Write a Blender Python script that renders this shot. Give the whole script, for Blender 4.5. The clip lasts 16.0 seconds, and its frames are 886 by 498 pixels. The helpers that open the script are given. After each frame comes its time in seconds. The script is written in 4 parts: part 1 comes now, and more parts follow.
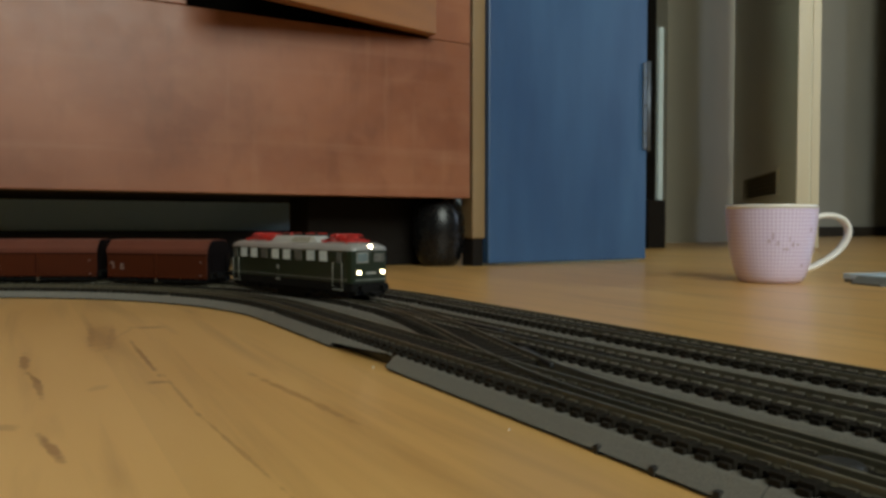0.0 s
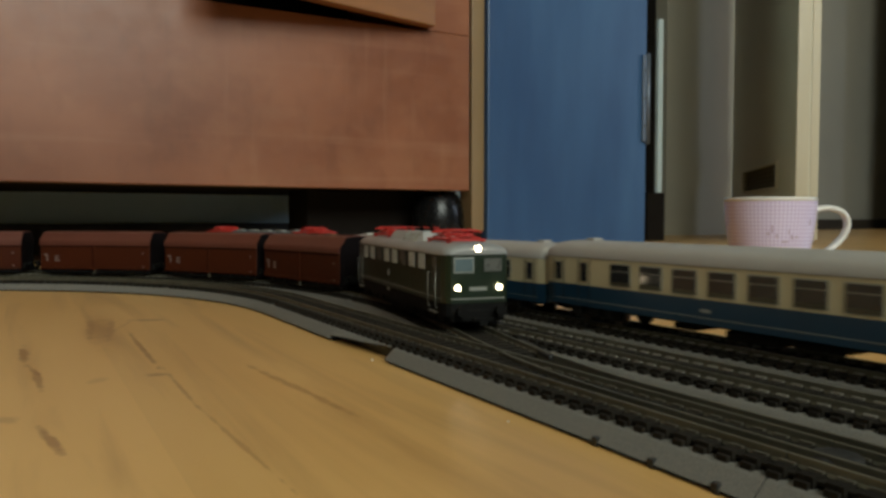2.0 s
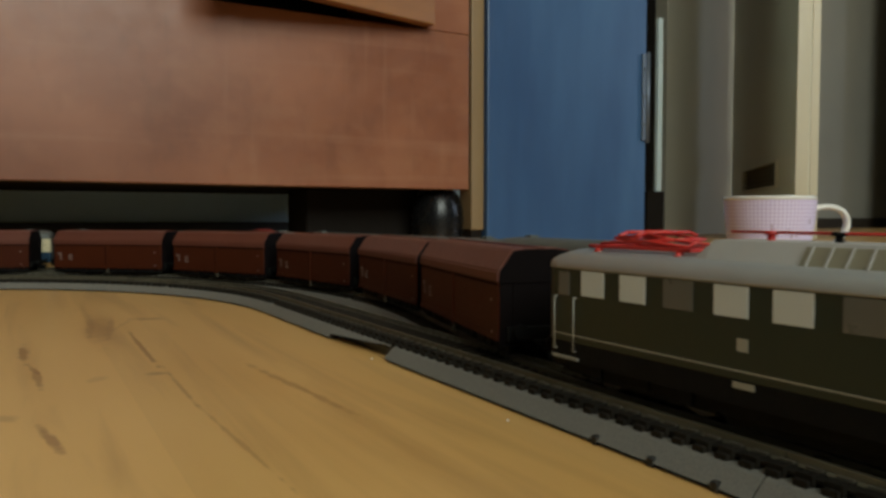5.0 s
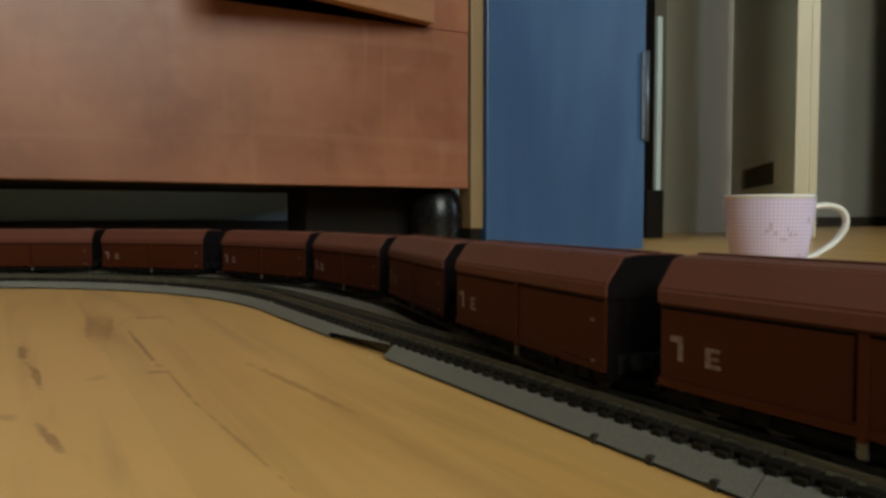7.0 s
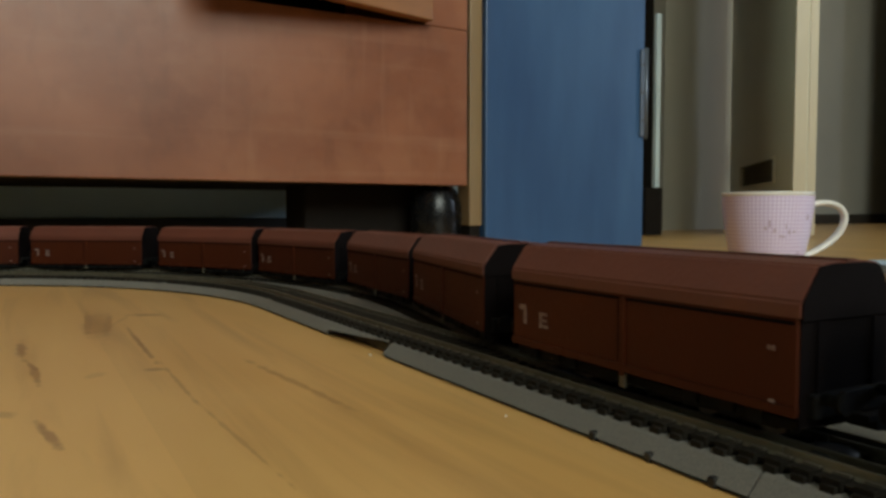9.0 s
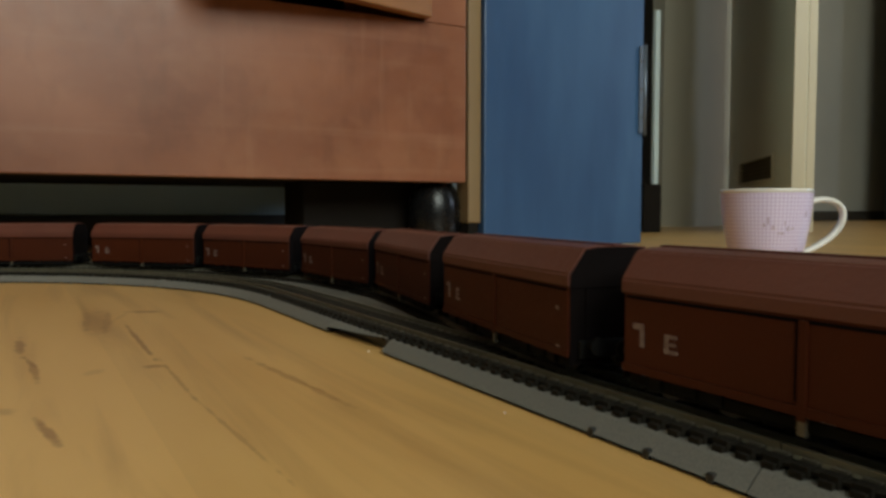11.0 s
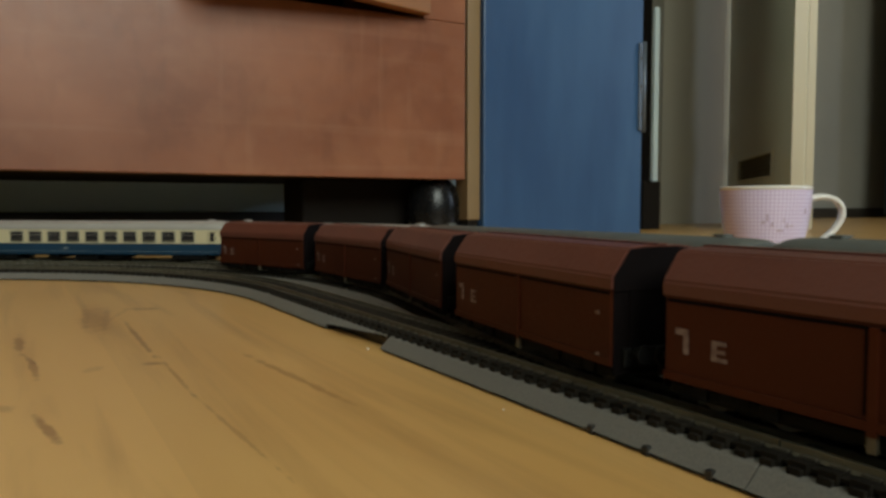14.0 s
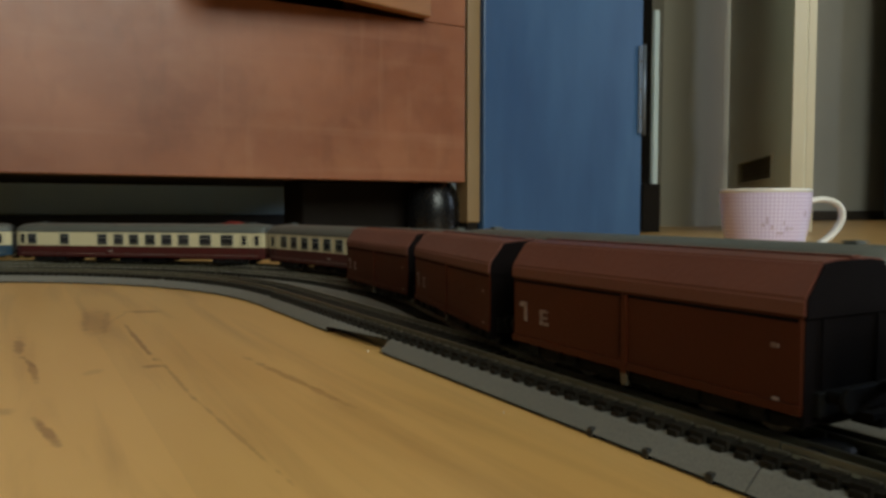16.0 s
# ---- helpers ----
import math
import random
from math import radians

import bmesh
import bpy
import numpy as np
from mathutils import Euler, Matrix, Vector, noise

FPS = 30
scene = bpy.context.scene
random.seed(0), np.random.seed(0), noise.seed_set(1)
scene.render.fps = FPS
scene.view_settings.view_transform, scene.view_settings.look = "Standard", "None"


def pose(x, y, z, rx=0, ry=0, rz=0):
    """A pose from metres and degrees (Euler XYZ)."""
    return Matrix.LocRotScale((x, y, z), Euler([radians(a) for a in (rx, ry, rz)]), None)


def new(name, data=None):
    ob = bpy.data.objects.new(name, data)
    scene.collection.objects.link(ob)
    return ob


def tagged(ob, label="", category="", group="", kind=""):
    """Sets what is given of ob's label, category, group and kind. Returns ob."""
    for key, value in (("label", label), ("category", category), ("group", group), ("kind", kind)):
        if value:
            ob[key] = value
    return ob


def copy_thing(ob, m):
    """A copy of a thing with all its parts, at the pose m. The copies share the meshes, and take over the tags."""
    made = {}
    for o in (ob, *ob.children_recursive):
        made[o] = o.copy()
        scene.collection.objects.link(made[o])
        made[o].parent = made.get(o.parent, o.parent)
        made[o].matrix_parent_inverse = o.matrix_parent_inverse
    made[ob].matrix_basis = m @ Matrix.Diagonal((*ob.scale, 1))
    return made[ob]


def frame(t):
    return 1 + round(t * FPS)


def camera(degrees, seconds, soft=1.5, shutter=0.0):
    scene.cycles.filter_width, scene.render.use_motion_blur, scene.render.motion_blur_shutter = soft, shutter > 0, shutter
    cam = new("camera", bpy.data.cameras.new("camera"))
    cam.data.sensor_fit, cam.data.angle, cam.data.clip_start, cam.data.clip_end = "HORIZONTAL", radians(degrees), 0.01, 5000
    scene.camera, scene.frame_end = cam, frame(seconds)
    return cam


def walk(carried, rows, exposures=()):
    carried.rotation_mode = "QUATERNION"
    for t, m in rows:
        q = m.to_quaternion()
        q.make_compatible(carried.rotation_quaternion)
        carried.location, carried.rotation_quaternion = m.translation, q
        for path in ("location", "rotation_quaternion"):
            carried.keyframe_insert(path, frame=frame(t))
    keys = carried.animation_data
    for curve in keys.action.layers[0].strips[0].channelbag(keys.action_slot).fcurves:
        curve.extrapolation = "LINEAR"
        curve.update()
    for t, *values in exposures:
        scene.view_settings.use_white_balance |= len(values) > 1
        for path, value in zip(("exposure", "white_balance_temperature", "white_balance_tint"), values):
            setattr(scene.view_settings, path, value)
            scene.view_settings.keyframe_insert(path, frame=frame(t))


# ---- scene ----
# ---------------------------------------------------------------- camera
FOV = 61.25
EYE = 0.063
TURN = 29.369          # the room and the straight tracks stand at this angle to the view

# seconds, degrees of tilt below the level, degrees of turn to the right
LOOKS = [(0, 1.85, 0), (0.5, 1.98, 0.01), (1, 2.155, 0.04), (1.5, 2.30, 0.05), (2, 2.415, 0.07), (2.5, 2.465, 0.075),
         (4, 2.465, 0.075), (6.5, 2.595, 0.147), (7, 2.61, 0.15), (7.5, 2.655, 0.17), (8, 2.705, 0.19), (8.5, 2.76, 0.21),
         (9, 2.815, 0.24), (11.5, 3.10, 0.345), (12, 3.135, 0.355), (12.5, 3.17, 0.36), (13, 3.215, 0.37), (13.5, 3.24, 0.38),
         (14, 3.275, 0.39), (14.5, 3.245, 0.39), (15, 3.16, 0.39), (15.5, 3.10, 0.39), (16, 3.07, 0.39)]
cam = camera(FOV, 16.0, soft=3.1, shutter=0.2)
walk(cam, [(t, pose(0, 0, EYE, 90 - tilt, 0, -turn)) for t, tilt, turn in LOOKS], exposures=[(0, 0.0), (16, 0.0)])

ROOM = pose(0, 0, 0, 0, 0, TURN)
NX, NY = math.cos(radians(TURN)), math.sin(radians(TURN))
N = Vector((NX, NY))
U = Vector((NY, -NX))


def at(n, b, z=0.0, rz=0.0):
    """A place in the room: n across the tracks, b along them."""
    return ROOM @ pose(n, b, z, 0, 0, rz)


# ---------------------------------------------------------------- light
world = bpy.data.worlds.new("daylight")
scene.world = world
world.use_nodes = True
sky = world.node_tree.nodes.new("ShaderNodeTexSky")
sky.sky_type = "NISHITA"
sky.sun_disc = False
sky.sun_elevation = radians(35)
sky.sun_rotation = radians(200)
world.node_tree.links.new(sky.outputs[0], world.node_tree.nodes["Background"].inputs[0])
world.node_tree.nodes["Background"].inputs[1].default_value = 0.12

WEST, EAST, SOUTH, NORTH, HIGH = -4.2, 4.6, -2.3, 3.1, 2.75


def window_light(name, n, b, z, rz, wide, tall, watts, colour):
    lamp = bpy.data.lights.new(name, "AREA")
    lamp.shape = "RECTANGLE"
    lamp.size, lamp.size_y, lamp.energy, lamp.color = wide, tall, watts, colour
    ob = new(name, lamp)
    ob.matrix_world = at(n, b, z, rz) @ pose(0, 0, 0, 90, 0, 0)
    return ob


# the lamp shines along its own -z: rx 90 turns that to +y of the room
window_light("south_window_daylight", 0.00, SOUTH + 0.03, 1.80, 0, 1.9, 1.50, 76, (0.93, 1.0, 0.87))
window_light("east_window_daylight", EAST - 0.03, -0.95, 1.5, 90, 1.25, 1.2, 32, (0.66, 0.80, 1.0))


# ---------------------------------------------------------------- materials
def material(name, colour, rough=0.5, metal=0.0, second=None, size=8.0, stretch=(1, 1, 1), amount=0.6, grain=0.0, grain_size=120.0,
             spec=0.5, coat=0.0, detail=5.0, per_object=0.0):
    """A surface in two tones mixed by stretched noise, with fine relief and uneven gloss."""
    m = bpy.data.materials.new(name)
    m.use_nodes = True
    t = m.node_tree
    b = t.nodes["Principled BSDF"]
    b.inputs["Metallic"].default_value = metal
    b.inputs["Specular IOR Level"].default_value = spec
    b.inputs["Coat Weight"].default_value = coat
    b.inputs["Coat Roughness"].default_value = 0.15
    co = t.nodes.new("ShaderNodeTexCoord")
    mp = t.nodes.new("ShaderNodeMapping")
    mp.inputs["Scale"].default_value = stretch
    t.links.new(co.outputs["Object"], mp.inputs["Vector"])
    big = t.nodes.new("ShaderNodeTexNoise")
    big.inputs["Scale"].default_value = size
    big.inputs["Detail"].default_value = detail
    t.links.new(mp.outputs[0], big.inputs["Vector"])
    ramp = t.nodes.new("ShaderNodeMapRange")
    ramp.inputs["From Min"].default_value, ramp.inputs["From Max"].default_value = 0.3, 0.7
    ramp.inputs["To Max"].default_value = amount
    t.links.new(big.outputs["Fac"], ramp.inputs["Value"])
    mix = t.nodes.new("ShaderNodeMix")
    mix.data_type = "RGBA"
    mix.inputs[6].default_value = (*colour, 1)
    mix.inputs[7].default_value = (*(second or [c * 0.75 for c in colour]), 1)
    t.links.new(ramp.outputs[0], mix.inputs[0])
    out = mix.outputs[2]
    if per_object:
        info = t.nodes.new("ShaderNodeObjectInfo")
        hsv = t.nodes.new("ShaderNodeHueSaturation")
        vr = t.nodes.new("ShaderNodeMapRange")
        vr.inputs["To Min"].default_value, vr.inputs["To Max"].default_value = 1 - per_object, 1 + per_object
        t.links.new(info.outputs["Random"], vr.inputs["Value"])
        t.links.new(vr.outputs[0], hsv.inputs["Value"])
        t.links.new(out, hsv.inputs["Color"])
        out = hsv.outputs[0]
    t.links.new(out, b.inputs["Base Color"])
    fine = t.nodes.new("ShaderNodeTexNoise")
    fine.inputs["Scale"].default_value = grain_size
    fine.inputs["Detail"].default_value = 3
    t.links.new(mp.outputs[0], fine.inputs["Vector"])
    rr = t.nodes.new("ShaderNodeMapRange")
    rr.inputs["To Min"].default_value, rr.inputs["To Max"].default_value = max(rough - 0.1, 0.02), min(rough + 0.1, 1)
    t.links.new(fine.outputs["Fac"], rr.inputs["Value"])
    t.links.new(rr.outputs[0], b.inputs["Roughness"])
    if grain:
        bump = t.nodes.new("ShaderNodeBump")
        bump.inputs["Strength"].default_value = grain
        bump.inputs["Distance"].default_value = 0.001
        t.links.new(fine.outputs["Fac"], bump.inputs["Height"])
        t.links.new(bump.outputs[0], b.inputs["Normal"])
    return m


def glowing(name, colour, strength):
    m = bpy.data.materials.new(name)
    m.use_nodes = True
    b = m.node_tree.nodes["Principled BSDF"]
    b.inputs["Base Color"].default_value = (*colour, 1)
    b.inputs["Emission Color"].default_value = (*colour, 1)
    b.inputs["Emission Strength"].default_value = strength
    return m


def floor_material():
    """Lacquered beech boards: long soft grain along the room, darker heart streaks and a few knots."""
    m = material("lacquered_beech", (0.70, 0.420, 0.150), 0.28, 0, (0.56, 0.302, 0.090), 3.0, (5.0, 0.8, 1), 0.8, 0.0, 6, 0.5, per_object=0.05)
    t = m.node_tree
    b = t.nodes["Principled BSDF"]
    base = b.inputs["Base Color"].links[0].from_socket
    t.links.remove(b.inputs["Roughness"].links[0])
    b.inputs["Roughness"].default_value = 0.29
    co = t.nodes["Texture Coordinate"]

    def darken(colour_socket, fac_socket, tone, most):
        mul = t.nodes.new("ShaderNodeMath")
        mul.operation = "MULTIPLY"
        mul.inputs[1].default_value = most
        t.links.new(fac_socket, mul.inputs[0])
        mx = t.nodes.new("ShaderNodeMix")
        mx.data_type = "RGBA"
        mx.inputs[7].default_value = (*tone, 1)
        t.links.new(mul.outputs[0], mx.inputs[0])
        t.links.new(colour_socket, mx.inputs[6])
        return mx.outputs[2]

    # fine dark streaks
    mp = t.nodes.new("ShaderNodeMapping")
    mp.inputs["Scale"].default_value = (26, 1.6, 1)
    t.links.new(co.outputs["Object"], mp.inputs["Vector"])
    n1 = t.nodes.new("ShaderNodeTexNoise")
    n1.inputs["Scale"].default_value, n1.inputs["Detail"].default_value, n1.inputs["Distortion"].default_value = 2.2, 6, 0.6
    t.links.new(mp.outputs[0], n1.inputs["Vector"])
    r1 = t.nodes.new("ShaderNodeMapRange")
    r1.inputs["From Min"].default_value, r1.inputs["From Max"].default_value = 0.50, 0.72
    t.links.new(n1.outputs["Fac"], r1.inputs["Value"])
    base = darken(base, r1.outputs[0], (0.26, 0.13, 0.045), 0.5)
    # knots and short dark figures in the wood, each a soft wobbling ellipse
    wob = t.nodes.new("ShaderNodeTexNoise")
    wob.inputs["Scale"].default_value, wob.inputs["Detail"].default_value = 120, 4
    t.links.new(co.outputs["Object"], wob.inputs["Vector"])
    for n, b_, wide, long, turn, most in ((0.038, 0.459, 0.0085, 0.062, -5, 0.30), (0.0330, 0.465, 0.0026, 0.050, -4, 0.35), (0.0430, 0.458, 0.0024, 0.050, -7, 0.35), (0.0665, 0.488, 0.0050, 0.0130, 67, 0.75),
                                          (0.0510, 0.470, 0.0014, 0.024, -20, 0.35), (0.0498, 0.3824, 0.0016, 0.062, -0.7, 0.75), (0.0460, 0.3165, 0.0034, 0.0048, 70, 0.75), (0.0504, 0.2857, 0.0010, 0.043, -0.7, 0.5),
                                          (0.0519, 0.2118, 0.0009, 0.045, 2, 0.45), (0.0001, 0.3916, 0.0026, 0.027, 0.6, 0.65), (0.0034, 0.3495, 0.0014, 0.014, 9, 0.6), (0.0047, 0.3274, 0.0018, 0.022, 2, 0.65),
                                          (0.0064, 0.2356, 0.0020, 0.018, 9, 0.75), (-0.0047, 0.2658, 0.0040, 0.0080, 10, 0.45), (0.0876, 0.268, 0.0020, 0.060, 5, 0.5), (0.0247, 0.3162, 0.0040, 0.0070, -40, 0.3)):
        sp = t.nodes.new("ShaderNodeMapping")
        sp.vector_type = "TEXTURE"
        sp.inputs["Location"].default_value = (n, b_, 0)
        sp.inputs["Rotation"].default_value = (0, 0, radians(turn))
        sp.inputs["Scale"].default_value = (wide, long, 1)
        t.links.new(co.outputs["Object"], sp.inputs["Vector"])
        ln = t.nodes.new("ShaderNodeVectorMath")
        ln.operation = "LENGTH"
        t.links.new(sp.outputs[0], ln.inputs[0])
        ad = t.nodes.new("ShaderNodeMath")
        ad.operation = "MULTIPLY_ADD"
        ad.inputs[1].default_value = 2.0
        t.links.new(wob.outputs["Fac"], ad.inputs[0])
        t.links.new(ln.outputs["Value"], ad.inputs[2])
        rg = t.nodes.new("ShaderNodeMapRange")
        rg.inputs["From Min"].default_value, rg.inputs["From Max"].default_value = 2.0, 1.55
        t.links.new(ad.outputs[0], rg.inputs["Value"])
        base = darken(base, rg.outputs[0], (0.22, 0.095, 0.03), most * 0.9)
    t.links.new(base, b.inputs["Base Color"])
    return m


BEECH = floor_material()
CHERRY = material("cherry_veneer", (0.185, 0.058, 0.025), 0.38, 0, (0.31, 0.118, 0.058), 3.2, (1.6, 1, 2.2), 1.0, 0.05, 24, 0.5, detail=8)


def clouded(m):
    """Adds the clouded figure of polished cherry: blotches, fine upright flecks and paler rubbed lines."""
    t = m.node_tree
    b = t.nodes["Principled BSDF"]
    base = b.inputs["Base Color"].links[0].from_socket
    co = t.nodes["Texture Coordinate"]
    for stretch, size, lo, hi, tone, most in (((1, 1, 1.5), 17, 0.50, 0.72, (0.36, 0.160, 0.080), 0.30), ((1.2, 1, 0.5), 34, 0.52, 0.72, (0.095, 0.032, 0.016), 0.20),
                                              ((0.25, 1, 5), 9, 0.56, 0.74, (0.40, 0.20, 0.12), 0.22), ((9, 1, 0.7), 6, 0.60, 0.74, (0.42, 0.21, 0.12), 0.20)):
        mp = t.nodes.new("ShaderNodeMapping")
        mp.inputs["Scale"].default_value = stretch
        t.links.new(co.outputs["Object"], mp.inputs["Vector"])
        nz = t.nodes.new("ShaderNodeTexNoise")
        nz.inputs["Scale"].default_value, nz.inputs["Detail"].default_value = size, 6
        t.links.new(mp.outputs[0], nz.inputs["Vector"])
        rg = t.nodes.new("ShaderNodeMapRange")
        rg.inputs["From Min"].default_value, rg.inputs["From Max"].default_value, rg.inputs["To Max"].default_value = lo, hi, most
        t.links.new(nz.outputs["Fac"], rg.inputs["Value"])
        mx = t.nodes.new("ShaderNodeMix")
        mx.data_type = "RGBA"
        mx.inputs[7].default_value = (*tone, 1)
        t.links.new(rg.outputs[0], mx.inputs[0])
        t.links.new(base, mx.inputs[6])
        base = mx.outputs[2]
    t.links.new(base, b.inputs["Base Color"])


clouded(CHERRY)
CHERRY_EDGE = material("cherry_edge", (0.30, 0.12, 0.03), 0.5, 0, (0.2, 0.08, 0.02), 6, (1, 1, 6), 0.7)
# near black for dark wood, and for the shade that fills the doorway
DARK_INSIDE = material("near_black_wood_and_shade", (0.012, 0.009, 0.007), 0.85, 0, (0.008, 0.006, 0.005), 6, spec=0.2)
BLACK_GLOSS = material("black_lacquer", (0.006, 0.006, 0.007), 0.27, 0, (0.010, 0.010, 0.010), 20, spec=0.35)
PINE = material("yellowed_pine", (0.27, 0.18, 0.09), 0.5, 0, (0.20, 0.12, 0.05), 7, (4, 4, 0.5), 0.8, 0.1, 90)
# the paler blotches put soft reflections of the gloss into the colour
BLUE_PAINT = material("blue_gloss_paint", (0.019, 0.056, 0.150), 0.40, 0, (0.060, 0.138, 0.275), 3.4, (2.0, 1, 0.45), 1.0, 0.16, 45, detail=9)
GREY_METAL = material("grey_hinge_metal", (0.16, 0.19, 0.23), 0.45, 0.6)
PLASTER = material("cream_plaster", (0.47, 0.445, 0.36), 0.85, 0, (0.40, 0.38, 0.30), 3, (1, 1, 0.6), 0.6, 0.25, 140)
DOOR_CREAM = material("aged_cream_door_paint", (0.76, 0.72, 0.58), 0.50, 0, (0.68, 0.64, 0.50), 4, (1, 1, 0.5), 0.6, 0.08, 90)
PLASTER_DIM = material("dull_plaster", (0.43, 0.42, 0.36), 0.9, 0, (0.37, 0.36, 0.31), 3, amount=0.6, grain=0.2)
# unseen walls, darkened so that less light bounces onto the wagon sides
PLASTER_DEEP = material("low_bounce_plaster", (0.17, 0.15, 0.11), 0.9, 0, (0.13, 0.115, 0.085), 3, amount=0.6, grain=0.2)
PLASTER_GREY = material("grey_green_plaster", (0.60, 0.74, 0.74), 0.9, 0, (0.52, 0.64, 0.64), 3, amount=0.6, grain=0.2)
# the unseen ceiling is toned down too, for less bounced light
CEILING_TONED = material("low_bounce_ceiling_paint", (0.50, 0.49, 0.45), 0.9, 0, (0.44, 0.43, 0.39), 2)
TRIM_WHITE = material("white_trim_paint", (0.70, 0.62, 0.46), 0.4, 0, (0.52, 0.43, 0.28), 5, (1, 1, 0.4), 0.6, 0.05)
SKIRT_DARK = material("dark_skirting", (0.055, 0.045, 0.035), 0.6, 0, (0.035, 0.03, 0.025), 9)
PALE_BOARD = material("pale_board", (0.62, 0.72, 0.74), 0.5, 0, (0.5, 0.6, 0.62), 6)
VENT_DARK = material("vent_slat_metal", (0.22, 0.20, 0.14), 0.6, 0.0)
NAVY_CLOTH = material("dark_blue_cloth", (0.035, 0.058, 0.075), 0.9, 0, (0.022, 0.038, 0.052), 30, grain=0.4, grain_size=500)

BALLAST = material("grey_ballast_plastic", (0.178, 0.168, 0.145), 0.8, 0, (0.125, 0.122, 0.112), 1400, (1, 1, 1), 0.9, 0.35, 2600)
SLEEPER = material("dark_brown_sleeper", (0.019, 0.016, 0.012), 0.75, 0, (0.012, 0.010, 0.008), 300, spec=0.12, grain=0.3, grain_size=900, per_object=0.18)
RAIL = material("tarnished_rail", (0.165, 0.150, 0.108), 0.42, 0.5, (0.085, 0.078, 0.055), 60, (1, 1, 1), 0.8)
CHAIR_DULL = material("dull_rail_chair", (0.13, 0.115, 0.085), 0.45, 0.3, (0.05, 0.045, 0.035), 90)
# lighter copy of the fastening colour, for glints along the rails
CHAIR_GLINT = material("rail_chair", (0.46, 0.43, 0.37), 0.34, 0.5, (0.16, 0.145, 0.12), 90)
HOLE_DARK = material("black_plastic", (0.012, 0.012, 0.012), 0.55, 0, (0.02, 0.019, 0.018), 40)

E_GREEN = material("dark_green_paint", (0.0058, 0.0150, 0.0062), 0.36, 0, (0.0080, 0.0170, 0.0080), 30, amount=0.6, grain=0.05, grain_size=400)
SILVER = material("silver_grey_roof", (0.32, 0.32, 0.31), 0.42, 0.25, (0.25, 0.25, 0.245), 40, amount=0.6)
ROOF_LIGHT = material("light_grey_hatch", (0.40, 0.39, 0.375), 0.55, 0, (0.33, 0.32, 0.31), 60)
PANTO_RED = material("signal_red_plastic", (0.55, 0.030, 0.022), 0.38, 0, (0.42, 0.02, 0.016), 60)
BLACK_PLASTIC = material("matt_black_running_gear", (0.0050, 0.0048, 0.0046), 0.75, 0, (0.0085, 0.0080, 0.0075), 120, spec=0.12, grain=0.2, grain_size=500)
WHEEL_METAL = material("blackened_wheel_metal", (0.14, 0.13, 0.12), 0.4, 0.9)
LINE_SILVER = material("silver_lining", (0.36, 0.37, 0.34), 0.45, 0.4)
PANE_MILK = material("milky_window_insert", (0.58, 0.63, 0.64), 0.35, 0, (0.48, 0.53, 0.54), 50)
PANE_DIM = material("dim_window_insert", (0.11, 0.11, 0.10), 0.3, 0, (0.08, 0.08, 0.075), 50)
PANE_SKY = material("clear_cab_pane", (0.13, 0.175, 0.19), 0.12, 0, (0.09, 0.12, 0.13), 40, spec=0.8)
PANE_DARK = material("dark_coach_pane", (0.022, 0.022, 0.026), 0.12, 0, (0.035, 0.033, 0.034), 30, spec=0.6, per_object=0.3)
PANE_BLIND = material("drab_seat_back", (0.075, 0.066, 0.040), 0.5, 0, (0.05, 0.044, 0.028), 40, per_object=0.3)
LAMP_WARM = glowing("warm_headlight", (1.0, 0.80, 0.52), 14)
LAMP_WHITE = glowing("pale_headlight", (1.0, 0.90, 0.75), 10)
LAMP_RED = glowing("red_tail_light", (1.0, 0.02, 0.015), 6)

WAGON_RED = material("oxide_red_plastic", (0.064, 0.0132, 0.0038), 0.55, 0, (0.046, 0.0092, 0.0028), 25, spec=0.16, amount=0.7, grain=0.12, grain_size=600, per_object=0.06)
# lid colour is paler than the sides to carry the light from above
WAGON_LID = material("toplit_oxide_lid", (0.120, 0.034, 0.021), 0.48, 0, (0.094, 0.026, 0.016), 30, amount=0.7, grain=0.12, grain_size=600, per_object=0.06)
# near black: gap shade put into the wagon ends' colour; also dark joints
END_DARK = material("end_shade_and_joint_black", (0.0050, 0.0032, 0.0034), 0.9, 0, (0.0036, 0.0024, 0.0026), 60, spec=0.08)
MARK_WHITE = material("worn_white_print", (0.27, 0.20, 0.18), 0.6, 0, (0.09, 0.045, 0.035), 420, amount=1.0)

LOCO_CREAM = material("cream_paint", (0.76, 0.65, 0.36), 0.36, 0, (0.70, 0.59, 0.31), 25)
LOCO_RED = material("wine_red_paint", (0.110, 0.015, 0.013), 0.35, 0, (0.085, 0.012, 0.010), 25)
COACH_RED = material("coach_wine_paint", (0.070, 0.011, 0.010), 0.36, 0, (0.055, 0.009, 0.008), 25)
PANTO_DULL = material("dull_red_plastic", (0.26, 0.030, 0.020), 0.5, 0, (0.20, 0.02, 0.015), 60)
LOUVRE = material("grey_louvre", (0.30, 0.29, 0.25), 0.5, 0.3, (0.22, 0.21, 0.18), 300, (1, 1, 12), 0.7)
ROOF_GREY = material("slate_roof_gear", (0.13, 0.15, 0.17), 0.5)
COACH_CREAM = material("coach_cream_paint", (0.64, 0.56, 0.36), 0.38, 0, (0.58, 0.50, 0.31), 25)
COACH_BLUE = material("coach_blue_paint", (0.010, 0.045, 0.088), 0.34, 0, (0.008, 0.036, 0.072), 25)
